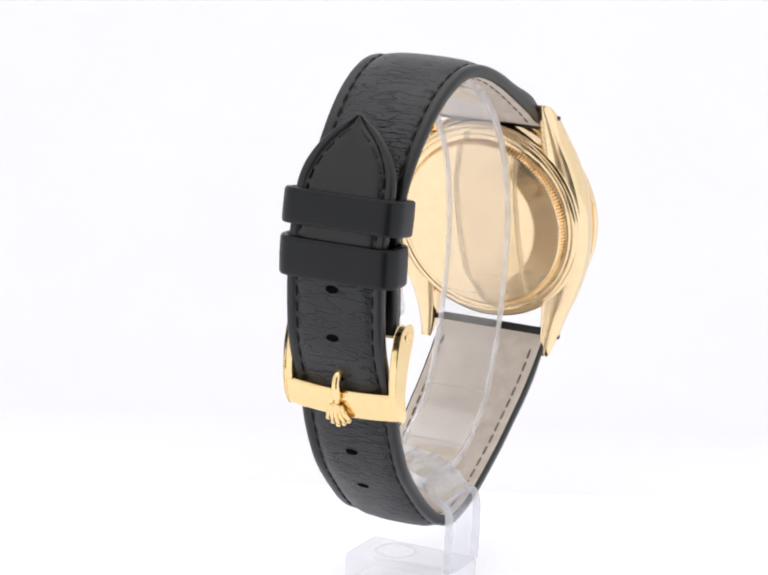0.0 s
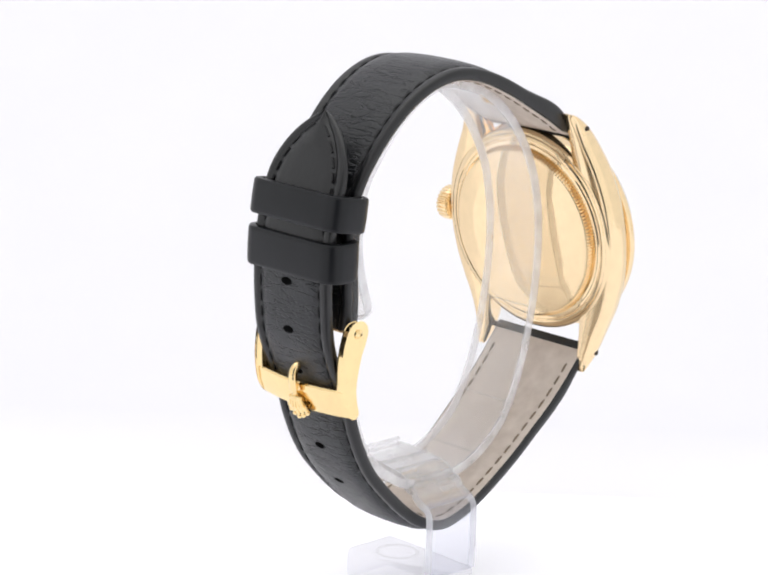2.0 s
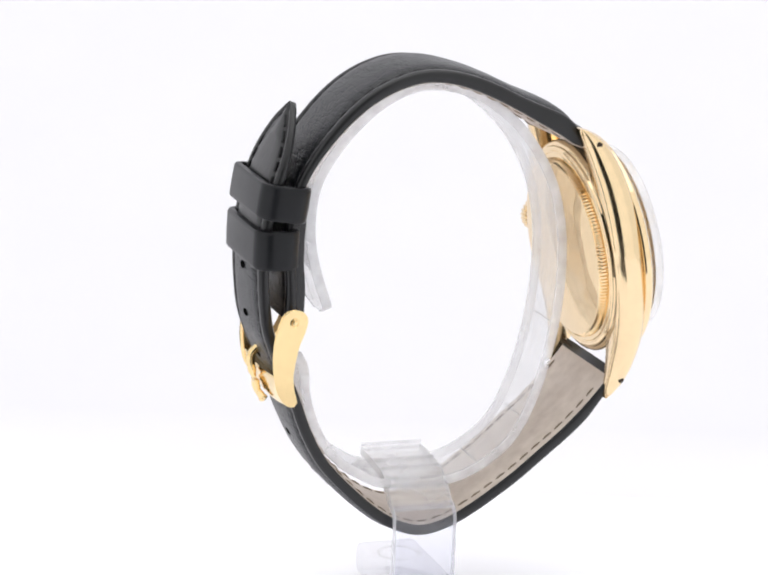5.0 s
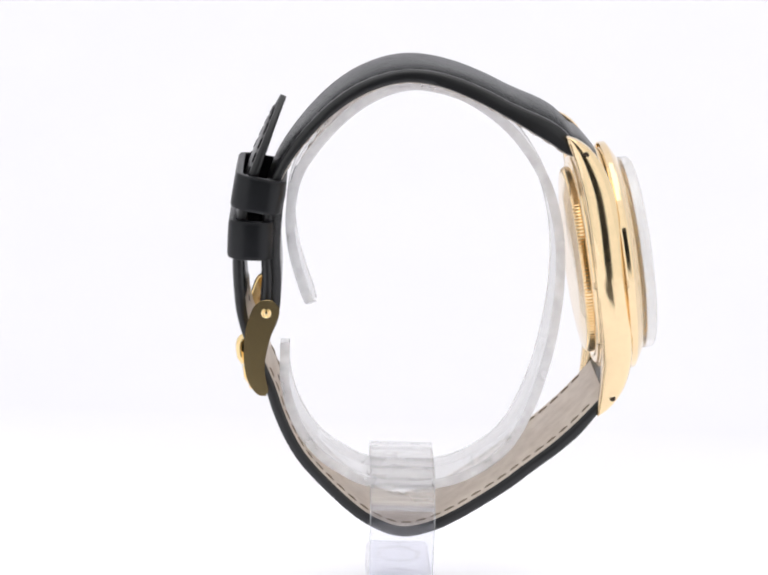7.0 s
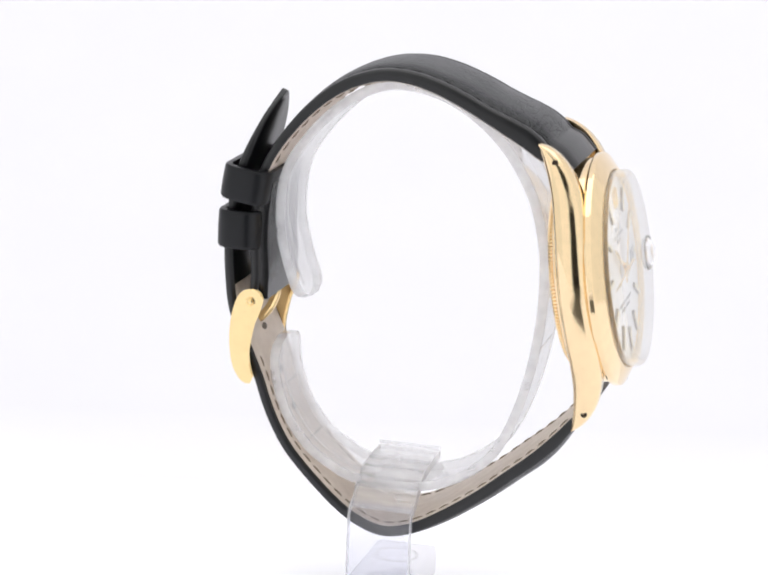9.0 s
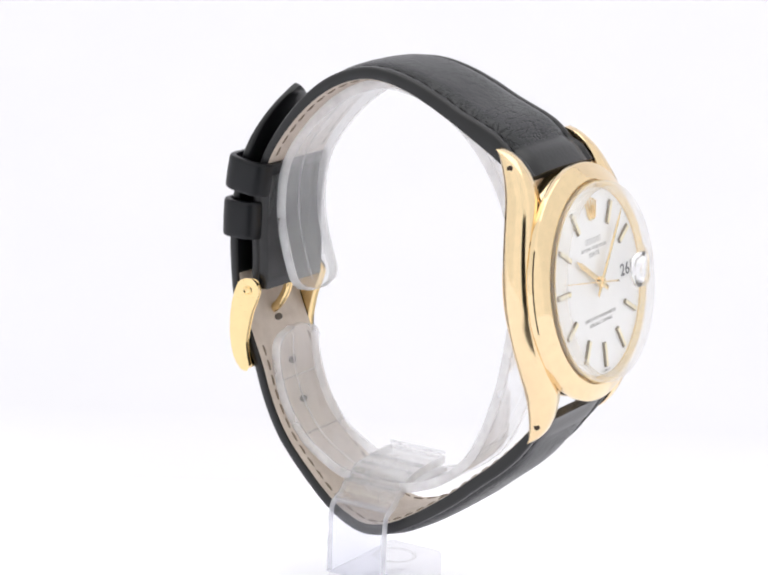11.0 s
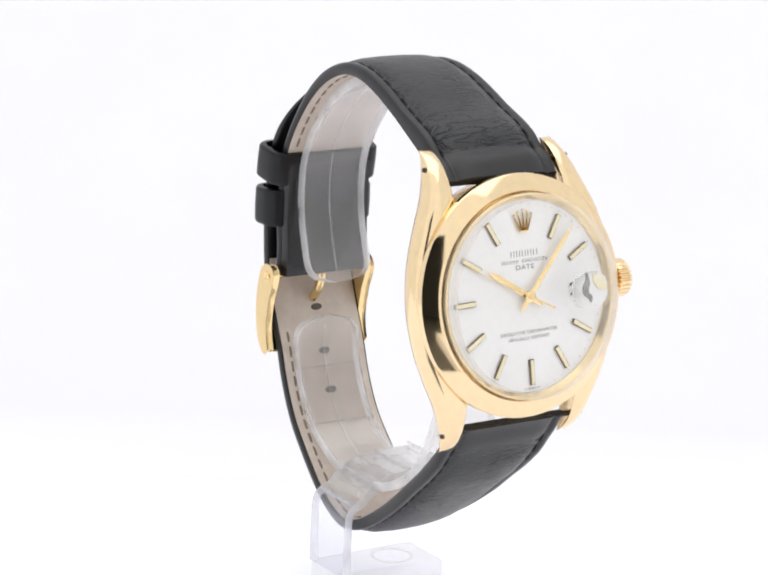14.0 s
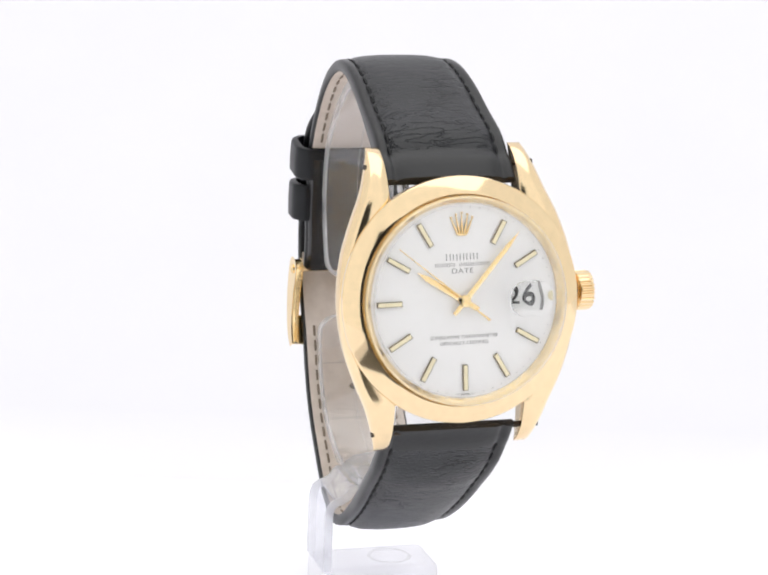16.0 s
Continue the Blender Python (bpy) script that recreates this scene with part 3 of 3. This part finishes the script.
def band_frames(path, step, flip):
    pts, total = spline([(x, drift(x), z) for x, z in path], step)
    out = []
    for i, p in enumerate(pts):
        t = (pts[min(i + 1, len(pts) - 1)] - pts[max(i - 1, 0)]).normalized()
        nrm = Vector((-t.z, 0, t.x)).normalized() * flip
        out.append((p, t, nrm, total * i / (len(pts) - 1)))
    return out, total


def strap(watch, name, label, path, flip, width, thick, pad, tip=0.0, fold=0.0, bare=0.0):
    """A padded strap with rolled edges along a path; flip turns the outer side."""
    fr, total = band_frames(path, 0.7, flip)
    bm = bmesh.new()
    loops = []
    for p, t, nrm, s in fr:
        hw = width(s) / 2
        if tip and s > total - tip:
            f = (s - (total - tip)) / tip
            hw *= max(0.04, (1 - f * f) ** 0.75 if f < 1 else 0.04)
        th, pd = thick(s), pad(s) * min(1, hw / 5)
        k = min(1.0, hw / 3.0)
        half = [(hw - 0.3 * k, 0.0), (hw - 0.05 * k, 0.18), (hw, 0.45 * th), (hw - 0.06 * k, th - 0.38), (hw - 0.28 * k, th - 0.1), (hw - 0.6 * k, th), (hw - 1.15 * k, th + 0.02),
                (hw - 1.42 * k, th - 0.14), (hw - 1.72 * k, th - 0.26), (hw - 2.02 * k, th - 0.10), (hw - 2.6 * k, th + 0.35 * pd), (hw * 0.55 if hw > 6 else hw - 2.8 * k, th + 0.75 * pd), (hw * 0.25 if hw > 6 else hw * 0.03, th + 0.97 * pd)]
        half = [(max(0.02, a), c) for a, c in half]
        sec = [(-a, c) for a, c in half] + [(0, th + pd)] + [(a, c) for a, c in reversed(half)]
        loops.append([LOOP @ (p + Vector((0, a, 0)) + nrm * c) for a, c in sec])
    rings(bm, loops)
    bm.faces.ensure_lookup_table()
    n = len(loops[0])
    for i, f in enumerate(bm.faces):
        row, col = divmod(i, n)
        if row < len(loops) - 1 and (fr[row][3] < 3.6 or min(col, n - 2 - col) < 8 or (tip and fr[row][3] > total - tip - 8)):
            f.material_index = 1
    ob = part(name, bm, [LEATHER, LEATHER_EDGE], watch, label, 50)

    # lining
    bm = bmesh.new()
    loops = []
    for p, t, nrm, s in fr:
        if s < 1.2:
            continue
        if (fold and s > total - fold + 0.5) or (bare and s > total - bare):
            break
        hw = width(s) / 2 - 0.42
        if tip and s > total - tip:
            hw *= max(0.02, 1 - ((s - (total - tip)) / tip) ** 1.4)
        loops.append([LOOP @ (p + Vector((0, a, 0)) + nrm * c) for a, c in ((-hw, 0.12), (-hw, -0.06), (-hw + min(0.12, hw / 2), -0.12), (hw - min(0.12, hw / 2), -0.12), (hw, -0.06), (hw, 0.12))])
    rings(bm, loops)
    part("lining", bm, LINING, ob, "pale beige leather lining")

    if fold:
        # the end is folded back round the buckle's pin
        bm = bmesh.new()
        loops = []
        for p, t, nrm, s in fr:
            if s < total - fold:
                continue
            hw = width(s) / 2 - 0.25
            g = min(1.0, (s - (total - fold)) / 1.5)
            d = -0.15 - 1.2 * g
            loops.append([LOOP @ (p + Vector((0, a, 0)) + nrm * c) for a, c in ((-hw, 0.3), (-hw, d * 0.5), (-hw + 0.3, d), (-3, d - 0.05), (3, d - 0.05), (hw - 0.3, d), (hw, d * 0.5), (hw, 0.3))])
        rings(bm, loops)
        part("buckle_fold", bm, LEATHER_GLOSS, ob, "shiny black folded leather end at the buckle", 40)

    # stitches on both faces
    for sub, mat, inner, lab in (("stitching", THREAD, False, "black stitching along both edges"), ("lining_stitching", THREAD_BROWN, True, "brown stitches on the lining")):
        bm = bmesh.new()
        s = 4.2
        while s < total - tip - ((fold or bare) if inner else 0) - 1.0:
            for side in (-1, 1):
                ends = []
                for ds in (0.0, 0.55, 1.1, 1.6):
                    i = min(len(fr) - 1, (s + ds) / total * (len(fr) - 1))
                    j = int(i)
                    g = i - j
                    a, b_ = fr[j], fr[min(j + 1, len(fr) - 1)]
                    p, nrm = a[0].lerp(b_[0], g), a[2].lerp(b_[2], g)
                    hw = width(s + ds) / 2
                    dip = -0.12 if ds in (0.0, 1.6) else 0.06
                    h = (-0.10 - dip * 0.6) if inner else (thick(s + ds) - 0.16 + dip)
                    ends.append(p + Vector((0, side * (hw - 1.7), 0)) + nrm * h)
                tube(bm, ends, 0.2, LOOP, 6)
            s += 2.35
        if tip and not inner:
            # along the pointed end
            for side in (-1, 1):
                for k in range(5):
                    ends = []
                    for ds in (0.0, 0.8, 1.5):
                        ss = total - tip - 0.6 + k * 2.1 + ds
                        j = int(min(len(fr) - 1, ss / total * (len(fr) - 1)))
                        f = max(0, (ss - (total - tip)) / tip)
                        hw = width(ss) / 2 * max(0.04, (1 - f * f) ** 0.75 if f < 1 else 0.04)
                        off = max(0.0, hw - 1.75 - 0.5 * f)
                        ends.append(fr[j][0] + Vector((0, side * off, 0)) + fr[j][2] * (thick(ss) + 0.10))
                    tube(bm, ends, 0.2, LOOP, 6)
        tagged(part(sub, bm, mat, ob, lab), kind="stuff")
    return ob, fr, total


def at_height(fr, z, lo=0.0, hi=1.0):
    n = len(fr)
    cand = fr[int(lo * n):int(hi * n)]
    return min(cand, key=lambda q: abs(q[0].z - z))


def build_straps(watch):
    wide = lambda a, b_, n: (lambda s: interp(s, [(0, a), (n, b_)]))
    up, fu, tu = strap(watch, "upper_strap", "black grained leather strap half with padded centre", UPPER, -1, lambda s: interp(s, [(0, 19.0), (62, 15.6)]),
                       lambda s: interp(s, [(0, 1.3), (3, 2.2), (8, 2.8), (16, 2.1), (34, 1.75), (52, 1.35), (72, 1.5), (77, 2.2), (90, 2.2)]), lambda s: interp(s, [(0, 0.5), (10, 0.9), (30, 0.6), (50, 0.25), (70, 0.0)]), fold=19.5)
    low, fl, tl = strap(watch, "lower_strap", "black grained leather strap half with punched holes and pointed end", LOWER, 1, lambda s: interp(s, [(0, 19.0), (60, 15.6)]),
                        lambda s: interp(s, [(0, 1.2), (4, 1.5), (9, 1.85), (16, 1.75), (60, 1.6), (98, 1.5), (112, 0.9)]), lambda s: interp(s, [(0, 0.0), (5, 0.3), (13, 1.2), (26, 1.1), (50, 0.7), (75, 0.35), (110, 0.3)]), tip=11.0, bare=29.0)
    # punched holes: discs on the surface, the shade inside put into their colour
    for z in (-1.4, -8.2, -14.4, -20.7, -26.9, -32.3):
        p, t, nrm, s = at_height(fl, z, 0.45, 0.92)
        for inner in ((False, True) if z > -30 else (False,)):
            bm = bmesh.new()
            th = 1.6 + interp(s, [(26, 0.8), (50, 0.7), (75, 0.35), (110, 0.3)])
            c = p + nrm * (-0.13 if inner else th + 0.0)
            loops = []
            for rr, h in ((1.0, -0.25), (1.0, 0.03), (0.86, 0.06), (0.02, 0.02)):
                loops.append([LOOP @ (c + Vector((0, math.cos(a) * 1.0 * rr, 0)) + t * (math.sin(a) * 0.55 * rr) + nrm * (h * (-1 if inner else 1))) for a in [2 * math.pi * k / 20 for k in range(20)]])
            rings(bm, loops)
            part("punched_hole", bm, HOLE_SHADE_IN if inner else HOLE_SHADE, low)
    return up, low


def keeper(watch, centre, axis, out, depth, half_w, height, label):
    """A leather loop round both strap layers; out: the way to the wrist's outside."""
    bm = bmesh.new()
    c, ax, o = Vector(centre), Vector(axis).normalized(), Vector(out).normalized()
    r, th = 1.5, 1.05
    def ringpts(grow):
        pts = []
        for qx, qy, a0 in ((1, 1, 0), (-1, 1, 90), (-1, -1, 180), (1, -1, 270)):
            for k in range(7):
                a = radians(a0 + 15 * k)
                pts.append((qx * (half_w - r) + (r + grow) * math.cos(a), qy * (depth - r) + (r + grow) * math.sin(a)))
        return pts
    inner, outer = ringpts(0), ringpts(th)
    loops = []
    n = len(inner)
    for i in range(n):
        pi, po = inner[i], outer[i]
        loop = []
        for f, h in ((0.06, -1), (0.0, -0.93), (0.0, 0.93), (0.06, 1), (0.55, 1), (0.82, 0.97), (0.97, 0.88), (1.0, 0.76), (1.04, 0.0), (1.0, -0.76), (0.97, -0.88), (0.82, -0.97), (0.55, -1)):
            a = pi[0] + (po[0] - pi[0]) * f
            d = pi[1] + (po[1] - pi[1]) * f
            loop.append(LOOP @ (c + Vector((0, a, 0)) + o * d + ax * (h * height / 2)))
        loops.append(loop)
    loops.append(loops[0])
    rows = [[bm.verts.new(p) for p in lp] for lp in loops[:-1]]
    k = len(rows[0])
    for i in range(n):
        a, b_ = rows[i], rows[(i + 1) % n]
        for j in range(k):
            bm.faces.new((a[j], a[(j + 1) % k], b_[(j + 1) % k], b_[j]))
    return part("keeper", bm, LEATHER_SMOOTH, watch, label, 40)


def build_buckle(watch):
    HERE = LOOP @ Matrix.Translation((0, -0.75, 0))
    outline = [(-18.9, -8.9), (-18.75, -7.9), (-19.3, -7.0), (-20.3, -6.75), (-21.3, -7.1), (-22.05, -8.1), (-22.85, -11.0), (-23.05, -14.8), (-22.5, -18.2), (-21.4, -20.1), (-20.4, -20.6), (-20.1, -20.1),
               (-20.5, -18.6), (-20.75, -16.6), (-20.55, -14.6), (-19.95, -11.8), (-19.2, -9.9)]
    dense, _ = spline([(x, 0, z) for x, z in outline + outline[:1]], 0.45)
    dense = dense[:-1]
    bm = bmesh.new()
    # front bar, outside the strap
    sec = [(-23.1, -16.9), (-23.25, -17.2), (-22.85, -19.1), (-21.8, -21.1), (-21.4, -21.35), (-20.75, -21.1), (-20.6, -20.7), (-21.3, -19.0), (-21.75, -17.2), (-22.2, -16.8)]
    loops = []
    for k in range(25):
        y = -9.15 + 18.3 * k / 24
        e = (abs(y) / 9.15) ** 2
        loops.append([HERE @ Vector((x + 0.35 * e, y, z + 0.55 * e)) for x, z in sec])
    rings(bm, loops)
    buckle = part("buckle", bm, GOLD_BUCKLE, watch, "polished gold pin buckle", 30)
    for sy in (-1, 1):
        bm = bmesh.new()
        loops = []
        for y, shrink in ((7.95, 0.12), (8.05, 0.0), (8.8, 0.0), (8.98, 0.05), (9.12, 0.16), (9.2, 0.3), (9.22, 0.4)):
            row = []
            for i, p in enumerate(dense):
                t = (dense[(i + 1) % len(dense)] - dense[i - 1]).normalized()
                nr = Vector((t.z, 0, -t.x))
                row.append(HERE @ (p - nr * (-shrink) + Vector((0, sy * y, 0))))
            loops.append(row)
        rings(bm, loops)
        arm = part("buckle_arm", bm, GOLD_BUCKLE, buckle, "", 30)
    bm = bmesh.new()
    tube(bm, [(-20.3, -9.2, -8.3), (-20.3, -8.9, -8.3), (-20.3, 8.9, -8.3), (-20.3, 9.2, -8.3)], [0.4, 0.5, 0.5, 0.4], HERE, 16, up=Vector((0, 0, 1)))
    pin = part("buckle_pin", bm, GOLD_SATIN, buckle)
    for sy in (-1, 1):
        bm = bmesh.new()
        lathe(bm, [(0.74, 0), (0.74, 0.12), (0.6, 0.17), (0.48, 0.08), (0.44, 0.03), (0.3, 0.1), (0, 0.12)], HERE @ Matrix.Translation((-20.3, sy * 9.22, -8.3)) @ Matrix.Rotation(radians(-90 * sy), 4, "X"), 24)
        part("pin_head", bm, GOLD_BUCKLE, pin)
    bm = bmesh.new()
    path, _ = spline([(-19.4, 0, -7.6), (-19.2, 0, -9.0), (-20.0, 0, -11.0), (-21.2, 0, -12.6), (-22.9, 0, -14.0), (-24.0, 0, -14.9), (-24.25, 0, -16.0), (-24.0, 0, -17.6), (-23.7, 0, -18.6)], 0.4)
    n = len(path)
    tube(bm, path, [0.75 - 0.12 * i / n if i < n - 2 else 0.4 for i in range(n)], HERE, 12)
    part("tongue", bm, GOLD_BUCKLE, buckle, "rounded gold buckle tongue")
    bm = bmesh.new()
    m = HERE @ Matrix.Translation((-23.35, 0.35, -19.0))
    for k, (y, l) in enumerate(((-1.7, 2.5), (-0.9, 3.0), (0.0, 3.3), (0.9, 3.0), (1.7, 2.5))):
        tube(bm, [(0.0, y * 0.4, -0.2), (0.15, y * 0.75, -0.2 - l * 0.5), (0.95, y, -l * 0.95)], [0.42, 0.36, 0.3], m, 8)
        bmesh.ops.create_uvsphere(bm, u_segments=10, v_segments=8, radius=0.42, matrix=m @ Matrix.Translation((1.0, y, -l)))
    tube(bm, [(0.05, -0.8, -0.4), (-0.1, 0, -0.2), (0.05, 0.8, -0.4)], 0.42, m, 8, up=Vector((0, 0, 1)))
    part("ornament", bm, GOLD_BUCKLE, buckle, "small gold five-pronged ornament on the bar")


def build_watch():
    watch = tagged(new("wristwatch"), "yellow gold wristwatch with black leather strap on a clear stand", "watch")
    build_case(watch)
    seconds = build_dial(watch)
    build_crystal(watch)
    build_straps(watch)
    keeper(watch, (-21.9, -0.55, 9.15), (0.15, 0, 0.985), (-0.985, 0, 0.15), 2.75, 8.5, 5.2, "smooth black leather keeper loop, loose")
    keeper(watch, (-22.85, -0.5, 2.35), (0.02, 0, 1.0), (-1.0, 0, 0.02), 2.35, 8.5, 5.8, "smooth black leather keeper loop, sewn in")
    build_buckle(watch)
    return watch, seconds


# ================= the stand =================
CUFF = [(-13.6, -8.6), (-15.2, -4.6), (-16.7, 0.5), (-17.2, 5.0), (-16.7, 10.0), (-14.9, 14.2), (-10.6, 19.6), (-5.6, 23.5), (0.0, 25.3), (6.5, 24.3), (12.2, 21.2), (16.8, 16.8), (20.5, 10.8), (22.4, 4.4), (23.0, -1.5),
        (22.8, -8.2), (21.6, -16.0), (19.6, -23.0), (16.8, -28.8), (13.0, -32.4), (8.0, -34.9), (2.0, -35.7), (-4.4, -35.2), (-8.2, -33.5), (-12.0, -30.8), (-15.3, -26.2), (-17.2, -20.5), (-17.5, -15.0)]


def cuff_set(x, e):
    """Half-width and sideways middle of the cuff at x, e from its end."""
    hw = interp(x, [(-16, 5.6), (0, 5.5), (22, 5.3)])
    return hw * (1 if e > 3 else (1 - (1 - e / 3) ** 2) ** 0.5 * 0.75 + 0.25), interp(x, [(-16, -0.3), (0, -0.1), (22, 0.1)])


def build_stand():
    stand = tagged(new("display_stand"), "clear plastic watch stand with an open cuff", "stand")
    fr, total = band_frames(CUFF, 0.8, -1)
    bm = bmesh.new()
    loops = []
    for i, (p, t, nrm, s) in enumerate(fr):
        e = min(s, total - s)
        hw, mid = cuff_set(p.x, e)
        w = 0.62
        sec = [(-hw + 0.34, -w), (hw - 0.34, -w), (hw - 0.34, w), (-hw + 0.34, w)]
        loops.append([LOOP @ (p + Vector((0, a + mid, 0)) + nrm * c) for a, c in sec])
    rings(bm, loops)
    cuff = part("cuff", bm, ACRYLIC, stand, "springy clear plastic cuff inside the strap", 40)
    ends = [next(k for k, q in enumerate(fr) if q[0].x > -4), max(k for k, q in enumerate(fr) if q[0].x > -4)]
    hidden = [k for k, q in enumerate(fr) if q[0].z < -33 and -3.4 < q[0].x < 5.4]
    for lo, hi, th, span in ((-1.0, None, 0.72, (0, min(hidden))), (-1.0, None, 0.72, (max(hidden), len(fr))), (None, 1.0, 0.72, (0, len(fr))), (-0.035, 0.035, 0.66, (0, ends[0])), (-0.035, 0.035, 0.66, (ends[1], len(fr)))):
        bm = bmesh.new()
        loops = []
        for i, (p, t, nrm, s) in enumerate(fr):
            e = min(s, total - s)
            if (lo == -0.035 and e < 1.5) or not span[0] <= i < span[1]:
                continue
            hw, mid = cuff_set(p.x, e)
            top = -0.6 if lo == -0.035 else th
            a0, a1 = (-hw, -hw + 0.36) if hi is None else (hw - 0.36, hw) if lo is None else (lo, hi)
            loops.append([LOOP @ (p + Vector((0, a + mid, 0)) + nrm * c) for a, c in ((a0, -th * 0.8), (a0 + 0.03, -th), (a1 - 0.03, -th), (a1, -th * 0.8), (a1, top * 0.8), (a1 - 0.03, top), (a0 + 0.03, top), (a0, top * 0.8))])
        rings(bm, loops)
        part("cuff_rib", bm, BRIGHT_EDGE, cuff, "thickened rib along the cuff, whitened to carry its bright glint", 40)
    # moulded cross lines
    for x, z in ((-16.6, -23.0), (-12.3, -30.5), (11.5, -33.2), (18.0, -26.5), (22.3, -12.0)):
        p, t, nrm, s = min(fr, key=lambda q: (q[0].x - x) ** 2 + (q[0].z - z) ** 2)
        bm = bmesh.new()
        tube(bm, [p + Vector((0, a - 0.2, 0)) - nrm * 0.6 for a in (-5.3, -5.2, 5.2, 5.3)], 0.13, LOOP, 8, up=Vector((0, 0, 1)))
        part("cuff_rib", bm, ACRYLIC, cuff, "faint moulded line across the cuff", 40)

    # bracket: a bent strip from inside the cuff, over the strap edge and down to the foot
    prof, _ = spline([(7.0, -34.1), (3.0, -34.1), (-1.0, -34.45), (-3.6, -34.9), (-4.6, -35.6), (-5.3, -36.3), (-6.3, -36.4), (-6.9, -37.3), (-7.9, -38.0), (-8.9, -38.4), (-9.65, -39.1), (-9.95, -40.4), (-10.0, -43.0), (-10.0, -47.0), (-9.95, -49.4)], 0.5)
    prof = [Vector((p.x, p.y)) for p in [Vector((q[0], q[1])) for q in prof]]
    U0, U1 = -3.95, 5.75
    nsec = []
    for i, p in enumerate(prof):
        t = (prof[min(i + 1, len(prof) - 1)] - prof[max(i - 1, 0)]).normalized()
        nsec.append((p, Vector((-t.y, t.x))))
    turn = [i for i, (p, nr) in enumerate(nsec) if p.x < -8.6][0]

    def strip(some):
        bm = bmesh.new()
        loops = []
        th = 0.62
        for p, nr in some:
            pts = []
            for u, h in ((U0, -th * 0.6), (U0 + 0.2, -th), (U1 - 0.2, -th), (U1, -th * 0.6), (U1, th * 0.6), (U1 - 0.2, th), (U0 + 0.2, th), (U0, th * 0.6)):
                v = p + nr * h
                pts.append(LOOP @ Vector((u, v.x, v.y)))
            loops.append(pts)
        rings(bm, loops)
        return bm

    bracket = part("bracket", strip(nsec[turn:]), BLUISH, stand, "bent clear plastic bracket hooked over the strap", 35)
    part("bracket_tab", strip(nsec[:turn + 1]), FROSTED, bracket, "cloudy inner tab of the bracket", 35)
    for u0, u1 in ((U0 - 0.02, U0 + 0.09), (U1 - 0.09, U1 + 0.02)):
        bm = bmesh.new()
        loops = []
        for p, nr in nsec:
            loops.append([LOOP @ Vector((u, (p + nr * h).x, (p + nr * h).y)) for u, h in ((u0, -0.66), (u1, -0.66), (u1, 0.66), (u0, 0.66))])
        rings(bm, loops)
        part("bracket_edge", bm, BRIGHT_EDGE, bracket, "cut edge of the plastic, whitened to carry its edge light", 35)
    for v, z in ((0.6, -33.5), (-2.2, -34.0), (-4.7, -35.0), (-5.6, -35.7), (-6.4, -35.9), (6.7, -33.0)):
        bm = bmesh.new()
        tube(bm, [(U0, v, z), (U0 + 0.1, v, z), (U1 - 0.1, v, z), (U1, v, z)], 0.26, LOOP, 10, up=Vector((0, 0, 1)))
        part("bracket_ridge", bm, RIDGE, bracket, "moulded ridge across the bracket", 35)

    bm = bmesh.new()
    box(bm, (-4.0, -10.65, -TABLE), (5.8, 7.8, -49.2), LOOP, 0.9, 4)
    foot = part("foot", bm, BLUISH_FOOT, stand, "clear plastic foot block", 35)
    bm = bmesh.new()
    lathe(bm, [(3.4, 0), (3.35, 0.07), (3.15, 0.08), (2.9, 0.06), (2.8, 0.0)], LOOP @ Matrix.Translation((0.9, 1.2, -49.2)), 40)
    part("foot_ring", bm, ACRYLIC, foot, "faint round mark on the foot")
    return stand


setting()
WATCH, SECONDS = build_watch()
STAND = build_stand()


def motions():
    turn = []
    for k in range(33):
        t = k * 0.5
        s = (t - 8) / 8
        turn.append((t, pose(0, 0, 0, 0, 0, -68.02 * s + 1.249 * s * s)))
    walk(WATCH, turn)
    walk(STAND, turn)
    pivot = Matrix.Translation(FACE @ Vector((0, 0, DIAL_Z + 1.12))) @ CASE_ROT
    walk(SECONDS, [(k * 0.5, pivot @ Matrix.Rotation(radians(-(309 + 6 * (k * 0.5 - 16))), 4, "Z")) for k in range(33)])


motions()
